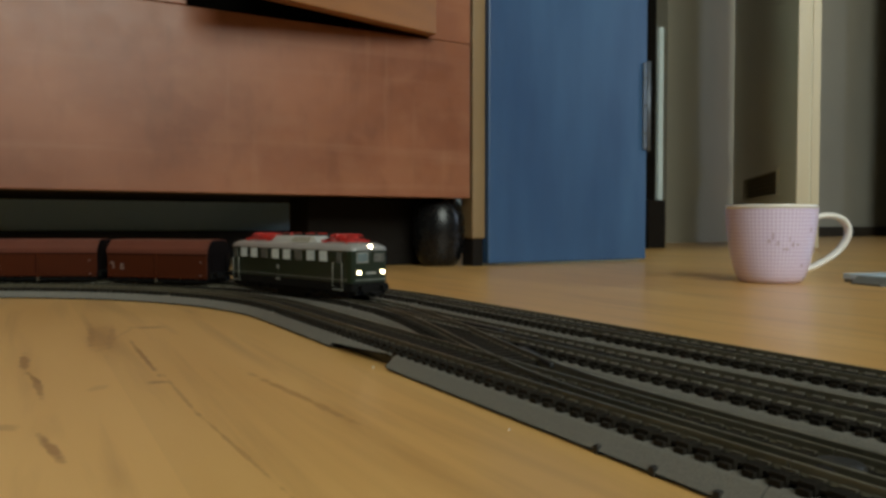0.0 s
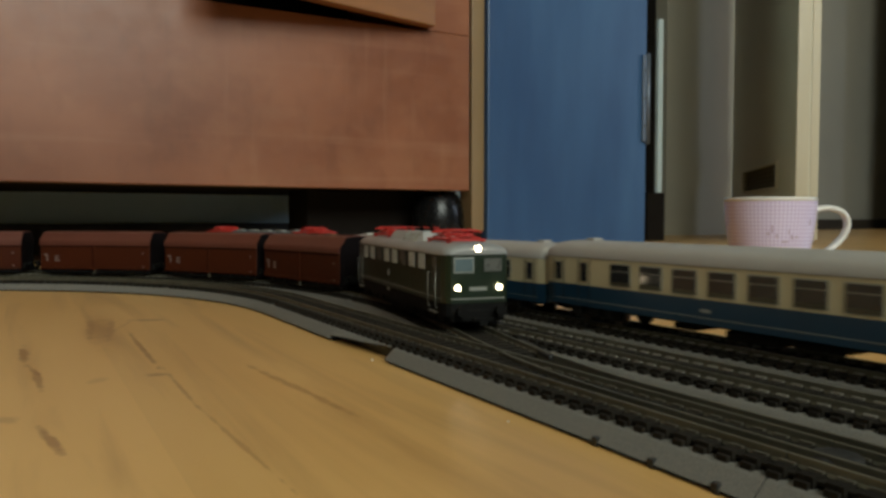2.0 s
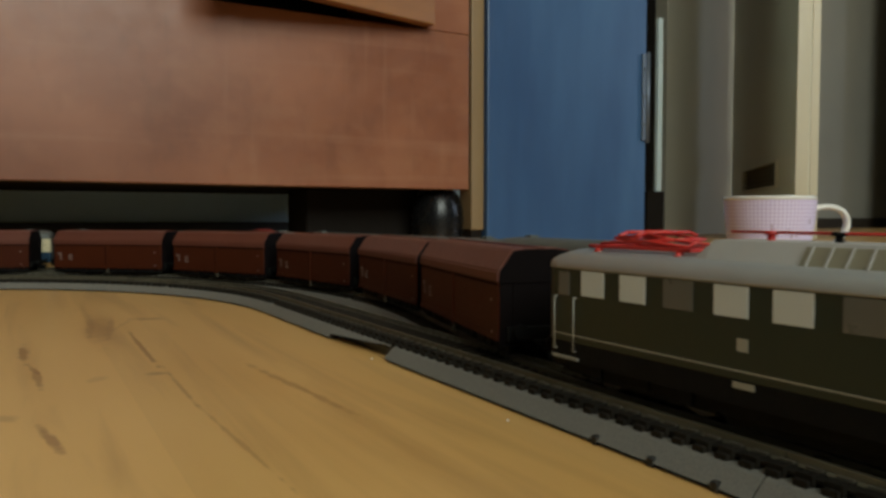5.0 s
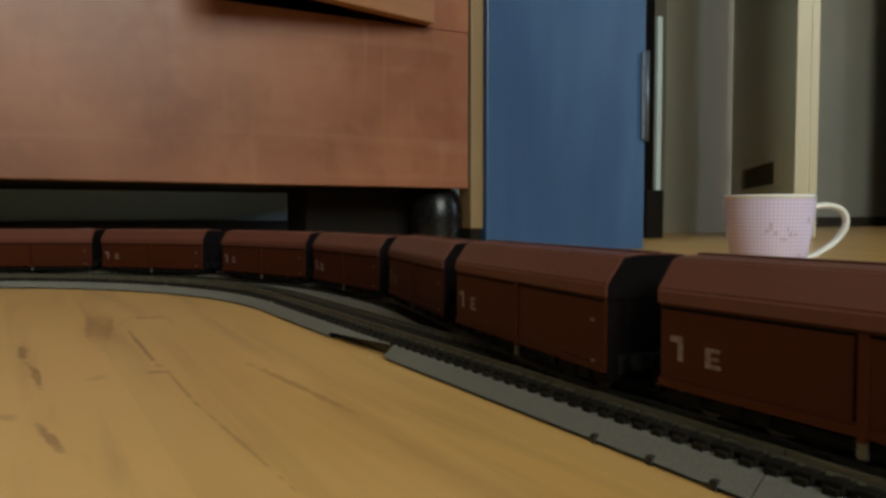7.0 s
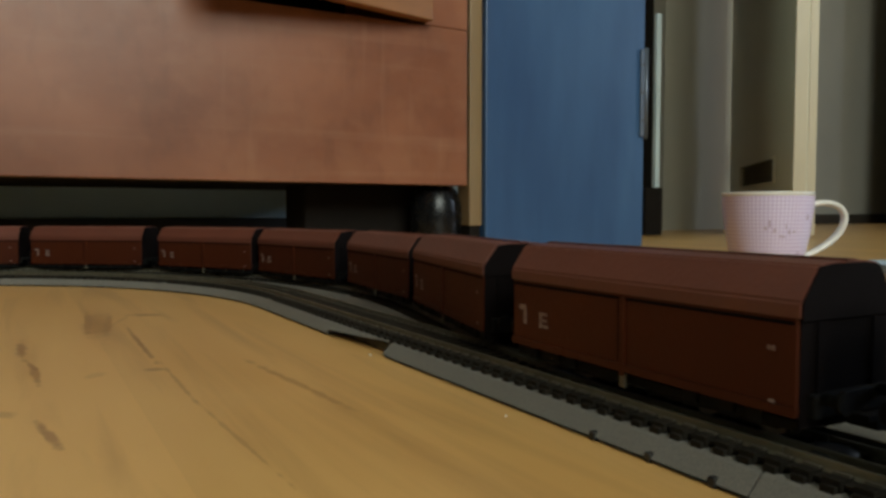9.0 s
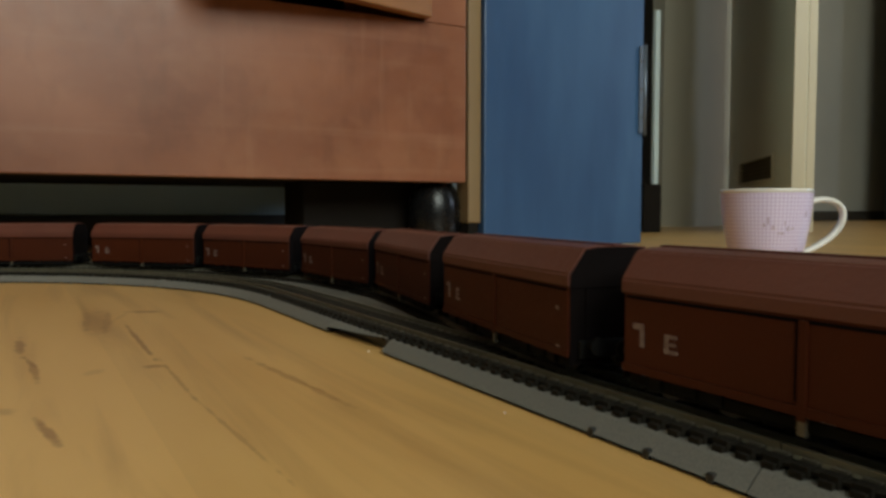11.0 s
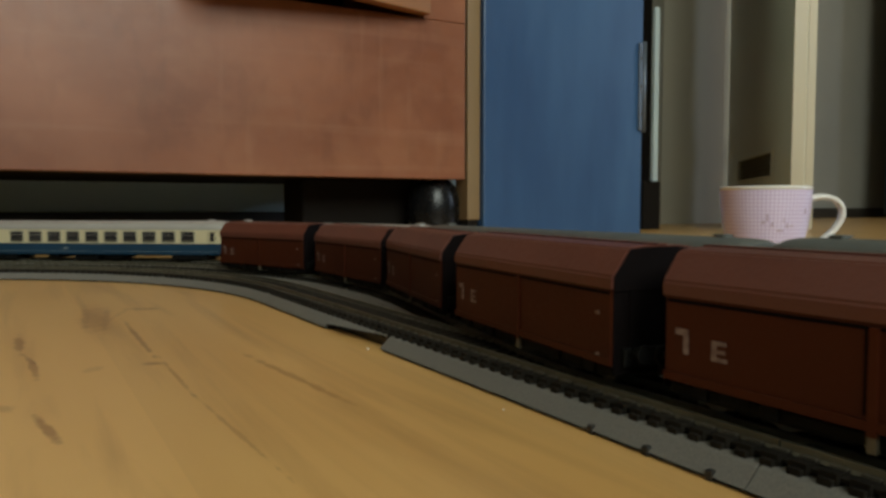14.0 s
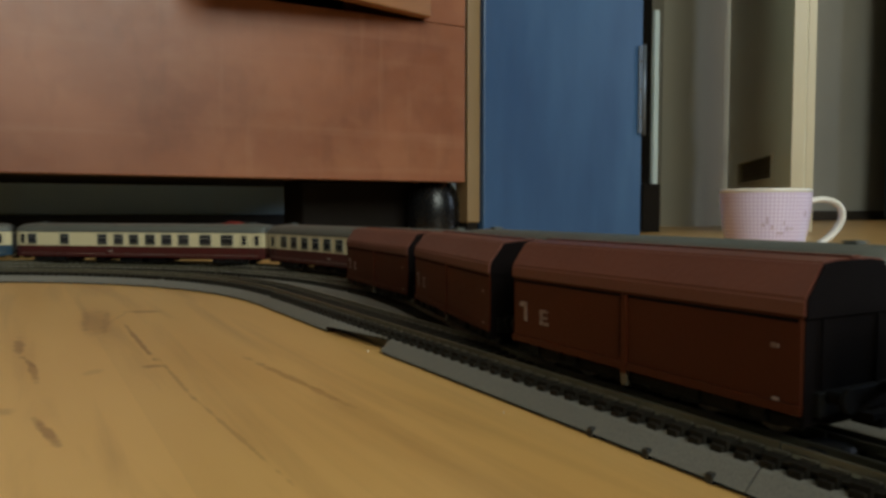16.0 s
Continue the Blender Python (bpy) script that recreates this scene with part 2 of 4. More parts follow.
COACH_ROOF_SILVER = material("coach_silver_roof", (0.40, 0.38, 0.35), 0.5, 0.15, (0.34, 0.32, 0.29), 30)
COACH_ROOF_DARK = material("coach_dark_roof", (0.090, 0.095, 0.085), 0.55, 0, (0.07, 0.075, 0.066), 30)
MUG_PINK = None
MUG_WHITE = material("white_glaze", (0.80, 0.78, 0.74), 0.2, 0, (0.74, 0.72, 0.68), 20, coat=0.5)
MUG_PRINT = material("faded_mauve_print", (0.47, 0.37, 0.52), 0.4, 0, (0.62, 0.50, 0.68), 300)
CARD_BLUE = material("pale_blue_card", (0.50, 0.62, 0.72), 0.45, 0, (0.44, 0.56, 0.66), 20)
CARD_DARK = material("dark_grey_card", (0.12, 0.12, 0.11), 0.6)


def gingham():
    """Fine pink and lilac check under a clear glaze; u runs round the mug, v up it."""
    m = bpy.data.materials.new("pink_gingham_glaze")
    m.use_nodes = True
    t = m.node_tree
    b = t.nodes["Principled BSDF"]
    b.inputs["Roughness"].default_value = 0.28
    b.inputs["Coat Weight"].default_value = 0.4
    uv = t.nodes.new("ShaderNodeUVMap")
    uv.uv_map = "wrap"
    sx = t.nodes.new("ShaderNodeSeparateXYZ")
    t.links.new(uv.outputs[0], sx.inputs[0])
    lines = []
    for k, count in ((0, 72), (1, 20)):
        mu = t.nodes.new("ShaderNodeMath")
        mu.operation = "MULTIPLY"
        mu.inputs[1].default_value = count
        t.links.new(sx.outputs[k], mu.inputs[0])
        fr = t.nodes.new("ShaderNodeMath")
        fr.operation = "PINGPONG"
        fr.inputs[1].default_value = 0.5
        t.links.new(mu.outputs[0], fr.inputs[0])
        rg = t.nodes.new("ShaderNodeMapRange")
        rg.inputs["From Min"].default_value, rg.inputs["From Max"].default_value = 0.16, 0.30
        t.links.new(fr.outputs[0], rg.inputs["Value"])
        lines.append(rg)
    ad = t.nodes.new("ShaderNodeMath")
    ad.operation = "ADD"
    t.links.new(lines[0].outputs[0], ad.inputs[0])
    t.links.new(lines[1].outputs[0], ad.inputs[1])
    hf = t.nodes.new("ShaderNodeMath")
    hf.operation = "MULTIPLY"
    hf.inputs[1].default_value = 0.5
    t.links.new(ad.outputs[0], hf.inputs[0])
    mx = t.nodes.new("ShaderNodeMix")
    mx.data_type = "RGBA"
    mx.inputs[6].default_value = (0.82, 0.76, 0.97, 1)
    mx.inputs[7].default_value = (0.59, 0.47, 0.73, 1)
    t.links.new(hf.outputs[0], mx.inputs[0])
    t.links.new(mx.outputs[2], b.inputs["Base Color"])
    return m


MUG_PINK = gingham()


# ---------------------------------------------------------------- mesh helpers
def box(bm, x0, x1, y0, y1, z0, z1, bevel=0.0, m=None):
    vs = [bm.verts.new(((m @ Vector((x, y, z))) if m else Vector((x, y, z)))) for x in (x0, x1) for y in (y0, y1) for z in (z0, z1)]
    fs = [bm.faces.new([vs[i] for i in q]) for q in ((0, 1, 3, 2), (4, 6, 7, 5), (0, 4, 5, 1), (2, 3, 7, 6), (0, 2, 6, 4), (1, 5, 7, 3))]
    if bevel:
        es = list({e for f in fs for e in f.edges})
        bmesh.ops.bevel(bm, geom=es, offset=bevel, segments=2, affect="EDGES", profile=0.5)
    return bm


def boxes(*rows, bevel=0.0):
    bm = bmesh.new()
    for r in rows:
        box(bm, *r, bevel=bevel)
    return bm


def tube(bm, a, b, r, seg=8):
    a, b = Vector(a), Vector(b)
    turn = (b - a).to_track_quat("Z", "Y").to_matrix()
    rings = [[bm.verts.new(p + turn @ Vector((r * math.cos(k * math.tau / seg), r * math.sin(k * math.tau / seg), 0))) for k in range(seg)] for p in (a, b)]
    for k in range(seg):
        f = bm.faces.new((rings[0][k], rings[0][(k + 1) % seg], rings[1][(k + 1) % seg], rings[1][k]))
        f.smooth = True
    bm.faces.new(rings[0][::-1])
    bm.faces.new(rings[1])
    return bm


def tubes(*rows, seg=8):
    bm = bmesh.new()
    for a, b, r in rows:
        tube(bm, a, b, r, seg)
    return bm


def revolve(bm, profile, seg=40, squash=1.0):
    rings = [[bm.verts.new((r * math.cos(k * math.tau / seg), r * squash * math.sin(k * math.tau / seg), z)) for k in range(seg)] for r, z in profile]
    for a, b in zip(rings, rings[1:]):
        for k in range(seg):
            f = bm.faces.new((a[k], a[(k + 1) % seg], b[(k + 1) % seg], b[k]))
            f.smooth = True
    bm.faces.new(rings[0][::-1])
    bm.faces.new(rings[-1])
    return bm


def loft(bm, sections, smooth=False):
    """sections: (x, [(y, z) ...]) closed outlines of equal length."""
    rings = [[bm.verts.new((x, y, z)) for y, z in pts] for x, pts in sections]
    n = len(rings[0])
    for a, b in zip(rings, rings[1:]):
        for k in range(n):
            f = bm.faces.new((a[k], b[k], b[(k + 1) % n], a[(k + 1) % n]))
            f.smooth = smooth
    bm.faces.new(rings[0])
    bm.faces.new(rings[-1][::-1])
    return bm


def mesh_of(bm, mat, name):
    bmesh.ops.recalc_face_normals(bm, faces=bm.faces)
    me = bpy.data.meshes.new(name)
    bm.to_mesh(me)
    bm.free()
    me.materials.append(mat)
    return me


def part(name, bm, mat, parent, label="", kind="", m=None):
    ob = new(name, mesh_of(bm, mat, name))
    ob.parent = parent
    if m:
        ob.matrix_local = m
    return tagged(ob, label, kind=kind)


def thing(name, m, label, category, group=""):
    ob = new(name)
    ob.empty_display_size = 0.05
    ob.matrix_world = m
    return tagged(ob, label, category, group)


def structure(name, bm, mat, m=ROOM, label="", category=""):
    ob = new(name, mesh_of(bm, mat, name))
    ob.matrix_world = m
    return tagged(ob, label, category, kind="structure")


# ---------------------------------------------------------------- the room
floor = structure("floor", boxes((WEST, EAST, SOUTH, NORTH, -0.05, -0.004)), BEECH, label="warm lacquered beech plank floor with knots and streaks", category="floor")
PLANK = 0.142
for k in range(-32, 32):
    n0, n1 = 0.033 + PLANK * k, 0.033 + PLANK * (k + 1)
    if n1 > WEST and n0 < EAST:
        part("plank", boxes((max(n0, WEST), min(n1, EAST), SOUTH, NORTH, -0.0038, 0)), BEECH, floor)
structure("ceiling", boxes((WEST, EAST, SOUTH, NORTH, HIGH, HIGH + 0.1)), CEILING_TONED, label="plain unseen ceiling, toned down to cut bounce", category="ceiling")


def wall_with_window(name, along, place, lo, hi, w0, w1, z0, z1):
    bm = bmesh.new()
    for a0, a1, c0, c1 in ((lo, w0, 0, HIGH), (w1, hi, 0, HIGH), (w0, w1, 0, z0), (w0, w1, z1, HIGH)):
        if along == "n":
            box(bm, a0, a1, place - 0.15, place, c0, c1)
        else:
            box(bm, place - 0.15, place, a0, a1, c0, c1)
    return structure(name, bm, PLASTER_DEEP, label="unseen plastered wall with a window opening, toned dark to cut bounce", category="wall")


wall_with_window("wall_south", "n", SOUTH, WEST - 0.15, EAST + 0.15, -0.97, 0.97, 1.03, 2.57)
structure("wall_west", boxes((WEST - 0.15, WEST, SOUTH, NORTH, 0, HIGH)), PLASTER_DEEP, label="unseen plastered side wall, toned dark to cut bounce", category="wall")
wall_with_window("wall_east", "b", EAST + 0.15, SOUTH, NORTH, -1.6, -0.3, 0.88, 2.12)
structure("wall_north", boxes((WEST, EAST, NORTH, NORTH + 0.15, 0, HIGH)), PLASTER_GREY, label="grey-green plastered end wall", category="wall")
structure("wall_behind_cabinet", boxes((WEST, 1.40, 1.45, 1.60, 0, HIGH)), PLASTER_GREY, label="grey-green plastered wall behind the cabinet", category="wall")
structure("skirting_behind_cabinet", boxes((WEST, 1.40, 1.432, 1.447, 0, 0.052), bevel=0.002), SKIRT_DARK, label="low dark skirting board", category="skirting")
structure("wall_niche", boxes((1.955, 2.30, 1.89, 2.05, 0, HIGH)), PLASTER, label="cream plastered wall of a niche", category="wall")
structure("wall_far", boxes((2.42, EAST, 2.50, 2.65, 0, HIGH)), PLASTER_DIM, label="dim plastered wall of the next room", category="wall")
structure("skirting_far", boxes((2.425, EAST, 2.482, 2.497, 0, 0.052), bevel=0.002), SKIRT_DARK, label="low dark skirting board", category="skirting")
# a near-black panel stands in for the shade of the doorway
dark_doorway = structure("doorway_dark", boxes((1.403, 1.952, 1.94, 1.98, 0.01, 2.05), bevel=0.003), DARK_INSIDE, label="near-black panel filling the doorway in place of its shade", category="door")
structure("post", boxes((0.594, 0.6165, 0.964, 1.0, 0.042, 2.1), bevel=0.002), PINE, label="narrow yellowed pine door post", category="door post")
structure("post_foot", boxes((0.596, 0.6145, 0.967, 0.998, 0, 0.042), bevel=0.001), DARK_INSIDE, label="near-black foot of the pine post", category="door post")


def vented_door():
    """A rebated door leaf standing open, its hinge at the end of the niche wall; x runs from the hinge to the free edge."""
    th = thing("door_leaf", pose(1.021, 2.64, 0, 0, 0, -101.5), "cream-painted open door with a low dark ventilation grille", "door")
    long, thick, tall = 0.854, 0.049, 2.02
    v0, v1, z0, z1 = 0.205, 0.655, 0.146, 0.2075
    part("leaf", boxes((0, v0, 0, thick, 0.008, tall), (v1, long - 0.004, 0, thick, 0.008, tall), (v0, v1, 0, thick, 0.008, z0), (v0, v1, 0, thick, z1, tall)), DOOR_CREAM, th)
    part("edge_band", boxes((long - 0.0035, long, -0.001, 0.028, 0.008, tall), bevel=0.0012), TRIM_WHITE, th, "ivory gloss-painted door edge")
    part("edge_band", boxes((long - 0.0035, long - 0.001, 0.0315, thick + 0.001, 0.008, tall), bevel=0.0008), TRIM_WHITE, th, "ivory gloss-painted rebate of the door edge")
    part("rebate", boxes((long - 0.0037, long - 0.0025, 0.028, 0.0315, 0.008, tall)), DOOR_CREAM, th)
    grille = part("grille_frame", boxes((v0 - 0.012, v1 + 0.018, -0.004, 0, z0 - 0.006, z0), (v0 - 0.012, v1 + 0.018, -0.004, 0, z1, z1 + 0.006), (v0 - 0.012, v0, -0.004, 0, z0, z1),
                                        (v1, v1 + 0.018, -0.004, 0, z0, z1), bevel=0.0008), DOOR_CREAM, th)
    part("backing", boxes((v0, v1, 0.020, 0.024, z0, z1)), HOLE_DARK, grille)
    for k in range(5):
        bm = bmesh.new()
        box(bm, v0, v1, -0.009, 0.009, -0.0008, 0.0008, m=pose(0, 0.009, z0 + 0.0065 + 0.0122 * k, -30, 0, 0))
        part("slat", bm, VENT_DARK, grille)
    for z in (0.25, 1.7):
        part("hinge", tubes(((-0.004, thick + 0.002, z), (-0.004, thick + 0.002, z + 0.09), 0.006), seg=12), GREY_METAL, th)


vented_door()


def blue_door():
    th = thing("blue_door", at(0.78, 0.965), "blue gloss-painted wooden door standing over the floor", "door")
    part("leaf", boxes((-0.162, 0.162, -0.008, 0.026, 0.004, 2.02), bevel=0.0025), BLUE_PAINT, th)
    hinge = part("hinge", boxes((0.150, 0.158, -0.0125, -0.0085, 0.193, 0.340), bevel=0.001), GREY_METAL, th, "grey metal hinge leaf")
    part("pin", tubes(((0.163, -0.010, 0.190), (0.163, -0.010, 0.343), 0.004), seg=12), GREY_METAL, hinge)
    for z in (0.22, 0.267, 0.314):
        part("screw", tubes(((0.154, -0.0128, z), (0.154, -0.0136, z), 0.0022), seg=10), WHEEL_METAL, hinge)


blue_door()


def cabinet():
    n0, b0 = -0.08, 1.18
    th = thing("cabinet", at(n0, b0), "reddish cherry-veneered cabinet on black ball feet, one door ajar", "cabinet")
    here = pose(-n0, -b0, 0)
    part("lower_panel", boxes((-0.75, 0.59, 0.965, 0.985, 0.103, 0.333), bevel=0.0015), CHERRY, th, m=here)
    part("fixed_panel", boxes((-0.75, 0.181, 0.965, 0.985, 0.3335, 1.15), bevel=0.001), CHERRY, th, m=here)
    part("stile", boxes((0.519, 0.59, 0.965, 0.985, 0.3335, 1.15), bevel=0.001), CHERRY, th, m=here)
    part("rail", boxes((0.1815, 0.5185, 0.965, 0.985, 1.10, 1.15)), CHERRY, th, m=here)
    part("side", boxes((0.57, 0.589, 0.9855, 1.40, 0.104, 1.15)), CHERRY, th, m=here)
    part("side", boxes((-0.749, -0.73, 0.9855, 1.40, 0.104, 1.15)), CHERRY, th, m=here)
    part("top", boxes((-0.76, 0.60, 0.955, 1.405, 1.1505, 1.18), bevel=0.003), CHERRY, th, m=here)
    part("bottom", boxes((-0.73, 0.57, 0.9855, 1.40, 0.105, 0.122)), DARK_INSIDE, th, "near-black underside", m=here)
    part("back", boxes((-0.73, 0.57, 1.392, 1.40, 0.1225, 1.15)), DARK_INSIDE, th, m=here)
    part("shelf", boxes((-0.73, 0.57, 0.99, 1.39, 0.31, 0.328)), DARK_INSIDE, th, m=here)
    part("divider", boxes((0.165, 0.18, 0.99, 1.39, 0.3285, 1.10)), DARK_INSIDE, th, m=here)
    leaf = part("door", boxes((-0.338, -0.002, -0.019, -0.001, 0.335, 1.095), bevel=0.0015), CHERRY_EDGE, th, "cherry cabinet door standing ajar",
                m=here @ pose(0.519, 0.964, 0, 0, 0, 13.2))
    for z in (0.42, 1.0):
        part("hinge", tubes(((0.002, -0.004, z), (0.002, -0.004, z + 0.06), 0.004)), GREY_METAL, leaf)
    foot = [(0.022, 0), (0.028, 0.002), (0.034, 0.012), (0.0395, 0.035), (0.0405, 0.055), (0.039, 0.075), (0.034, 0.092), (0.027, 0.1025)]
    for n, b in ((0.562, 1.012), (-0.70, 1.02), (-0.70, 1.35)):
        part("foot", revolve(bmesh.new(), foot), BLACK_GLOSS, th, "glossy black turned foot", m=here @ pose(n, b, 0))
    part("rear_block", boxes((0.368, 0.566, 1.06, 1.15, 0, 0.1045), bevel=0.003), DARK_INSIDE, th, "near-black block under the cabinet's right end", m=here)


cabinet()


def doorway_board():
    th = thing("upright_board", at(1.524, 1.5), "narrow pale board standing upright on a dark block", "board")
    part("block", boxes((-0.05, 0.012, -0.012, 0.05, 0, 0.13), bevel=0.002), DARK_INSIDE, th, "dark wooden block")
    part("board", boxes((-0.009, 0.008, -0.006, 0.006, 0.1305, 0.60), bevel=0.002), PALE_BOARD, th)


doorway_board()


def curtain():
    bm = bmesh.new()
    cols = 40
    rows = [[bm.verts.new((-0.3 + 0.6 * k / cols, 0.03 * math.sin(k * 1.1) + 0.012 * math.sin(k * 2.7 + z), z)) for k in range(cols + 1)] for z in (0.02, 0.6, 1.2, 1.8, 2.25)]
    for a, b in zip(rows, rows[1:]):
        for k in range(cols):
            f = bm.faces.new((a[k], a[k + 1], b[k + 1], b[k]))
            f.smooth = True
    th = thing("curtain", at(4.27, 2.25), "dark navy cloth hanging in folds", "curtain")
    cloth = part("cloth", bm, NAVY_CLOTH, th)
    sol = cloth.modifiers.new("thickness", "SOLIDIFY")
    sol.thickness = 0.004
    part("rod", tubes(((-0.34, 0, 2.27), (0.42, 0, 2.27), 0.012), seg=12), GREY_METAL, th)


curtain()


# ---------------------------------------------------------------- mug and card on the floor
def mug():
    th = thing("mug", pose(0.3615, 0.826, 0, 0, 0, 0), "pink and lilac checked mug with white rim and handle", "mug")
    outer = [(0.030, 0.0), (0.0335, 0.0012), (0.0375, 0.007), (0.0425, 0.022), (0.0465, 0.042), (0.0492, 0.062), (0.0505, 0.0805)]
    outer = [(r * 0.945, z) for r, z in outer]
    bm = bmesh.new()
    seg = 64
    uv = bm.loops.layers.uv.new("wrap")
    rings = [[bm.verts.new((r * math.cos(k * math.tau / seg), r * math.sin(k * math.tau / seg), z)) for k in range(seg)] for r, z in outer]
    for (a, za), (b, zb) in zip(zip(rings, [p[1] for p in outer]), list(zip(rings, [p[1] for p in outer]))[1:]):
        for k in range(seg):
            f = bm.faces.new((a[k], a[(k + 1) % seg], b[(k + 1) % seg], b[k]))
            f.smooth = True
            for lp, (u, v) in zip(f.loops, ((k, za), (k + 1, za), (k + 1, zb), (k, zb))):
                lp[uv].uv = (u / seg, v / 0.0805)
    bm.faces.new(rings[0][::-1])
    part("body", bm, MUG_PINK, th)
    rim = [(0.0505, 0.0805), (0.0508, 0.083), (0.0500, 0.0846), (0.0486, 0.0846), (0.0478, 0.083), (0.046, 0.06), (0.042, 0.03), (0.034, 0.008), (0.002, 0.005)]
    rim = [(r * 0.945, z) for r, z in rim]
    part("rim", revolve(bmesh.new(), rim, 64), MUG_WHITE, th, "white glazed rim and inside")
    pts = [(0.0490, 0.070), (0.058, 0.0735), (0.068, 0.0735), (0.0775, 0.069), (0.0820, 0.060), (0.0815, 0.050), (0.0770, 0.040), (0.0690, 0.030), (0.0585, 0.022), (0.0500, 0.0165), (0.0405, 0.0125)]
    pts = [(0.046 + 1.21 * (x - 0.049), z) for x, z in pts]
    bm = bmesh.new()
    rings = []
    for _ in range(2):
        fine = [pts[0]]
        for p, q in zip(pts, pts[1:]):
            fine += [(p[0] * 0.75 + q[0] * 0.25, p[1] * 0.75 + q[1] * 0.25), (p[0] * 0.25 + q[0] * 0.75, p[1] * 0.25 + q[1] * 0.75)]
        pts = fine + [pts[-1]]
    for i, (x, z) in enumerate(pts):
        x0, z0 = pts[max(i - 1, 0)]
        x1, z1 = pts[min(i + 1, len(pts) - 1)]
        d = Vector((x1 - x0, 0, z1 - z0)).normalized()
        nrm = Vector((-d.z, 0, d.x))
        wide, thick = 0.0060, 0.0034
        rings.append([bm.verts.new(Vector((x, 0, z)) + nrm * thick * math.cos(k * math.tau / 12) + Vector((0, wide * math.sin(k * math.tau / 12), 0))) for k in range(12)])
    for a, b in zip(rings, rings[1:]):
        for k in range(12):
            bm.faces.new((a[k], a[(k + 1) % 12], b[(k + 1) % 12], b[k])).smooth = True
    bm.faces.new(rings[0]), bm.faces.new(rings[-1])
    part("handle", bm, MUG_WHITE, th, "white glazed handle")
    for a0, z0, wide, tall in ((-118, 0.044, 5, 0.004), (-112, 0.047, 3, 0.009), (-106, 0.041, 4, 0.005), (-98, 0.036, 9, 0.003), (-90, 0.045, 2, 0.006), (-86, 0.040, 4, 0.005),
                               (-80, 0.041, 5, 0.003), (-58, 0.055, 5, 0.006), (-66, 0.018, 5, 0.004)):
        r = 0.0004 + float(np.interp(z0 + tall / 2, [p[1] for p in outer], [p[0] for p in outer]))
        bm = bmesh.new()
        low, top = [], []
        for s in range(4):
            t = radians(a0 + wide * s / 3)
            low.append([bm.verts.new((k * math.cos(t), k * math.sin(t), z0 + 0.0004 * (s % 2))) for k in (r, r - 0.0006)])
            top.append([bm.verts.new((k * math.cos(t), k * math.sin(t), z0 + tall * (0.75 + 0.25 * (s in (1, 2))))) for k in (r, r - 0.0006)])
        for s in range(3):
            for a, b, c, d in ((low[s][0], low[s + 1][0], top[s + 1][0], top[s][0]), (low[s][1], top[s][1], top[s + 1][1], low[s + 1][1]), (top[s][0], top[s + 1][0], top[s + 1][1], top[s][1])):
                bm.faces.new((a, b, c, d))
        part("print_mark", bm, MUG_PRINT, th, "faded mauve print")


mug()


def card_box():
    th = thing("small_card_box", pose(0.470, 0.80, 0, 0, 0, 14), "flat pale blue card box with a dark end", "box")
    part("lid", boxes((-0.018, 0.075, -0.045, 0.035, 0.003, 0.0095), bevel=0.001), CARD_BLUE, th)
    bm = bmesh.new()
    loft(bm, [(-0.036, [(-0.035, 0), (0.004, 0), (0.004, 0.002), (-0.035, 0.002)]), (-0.0185, [(-0.044, 0), (0.012, 0), (0.012, 0.0082), (-0.044, 0.0082)])])
    part("end_flap", bm, CARD_DARK, th, "dark grey sloping end")
    part("tray", boxes((-0.018, 0.072, -0.043, 0.033, 0, 0.0028)), CARD_DARK, th)


card_box()


def crumb(x, y, size):
    bm = bmesh.new()
    bmesh.ops.create_icosphere(bm, subdivisions=1, radius=size)
    for v in bm.verts:
        v.co *= 0.75 + 0.5 * random.random()
        v.co.z = max(v.co.z, -size * 0.6)
    ob = new("crumb", mesh_of(bm, MUG_WHITE, "crumb"))
    ob.matrix_world = pose(x, y, size * 0.55)
    return tagged(ob, "tiny white crumb lying on the floor boards", "crumb", "crumbs on the floor")


crumb(-0.0309, 0.3275, 0.0005)
crumb(0.0203, 0.228, 0.0003)

# ---------------------------------------------------------------- tracks
CENTRE = Vector((-0.3799, 0.3361))
C_U = CENTRE.dot(U)
C_N = CENTRE.dot(N)
R_IN, R_MID, R_OUT = 0.3233, 0.3773, 0.4277
STRAIGHT = 0.8074
RAIL_TOP = 0.0105


def oval(r, q):
    """A point of the oval of radius r: q = 0 where the near straight begins, growing along it."""
    whole = 2 * STRAIGHT + math.tau * r
    q = (q + math.pi * r + STRAIGHT) % whole - math.pi * r - STRAIGHT
    if q < -math.pi * r:
        return CENTRE - N * r + U * (-math.pi * r - q)
    if q < 0:
        a = -q / r
        return CENTRE + (N * math.cos(a) - U * math.sin(a)) * r
    if q <= STRAIGHT:
        return CENTRE + N * r + U * q
    a = (q - STRAIGHT) / r
    return CENTRE + U * STRAIGHT + (N * math.cos(a) + U * math.sin(a)) * r


def ease(x):
    x = min(max(x, 0), 1)
    return x * x * (3 - 2 * x)


CROSS_FROM, CROSS_LONG, CROSS_SHORT = -0.4507, 0.2866, 0.0069


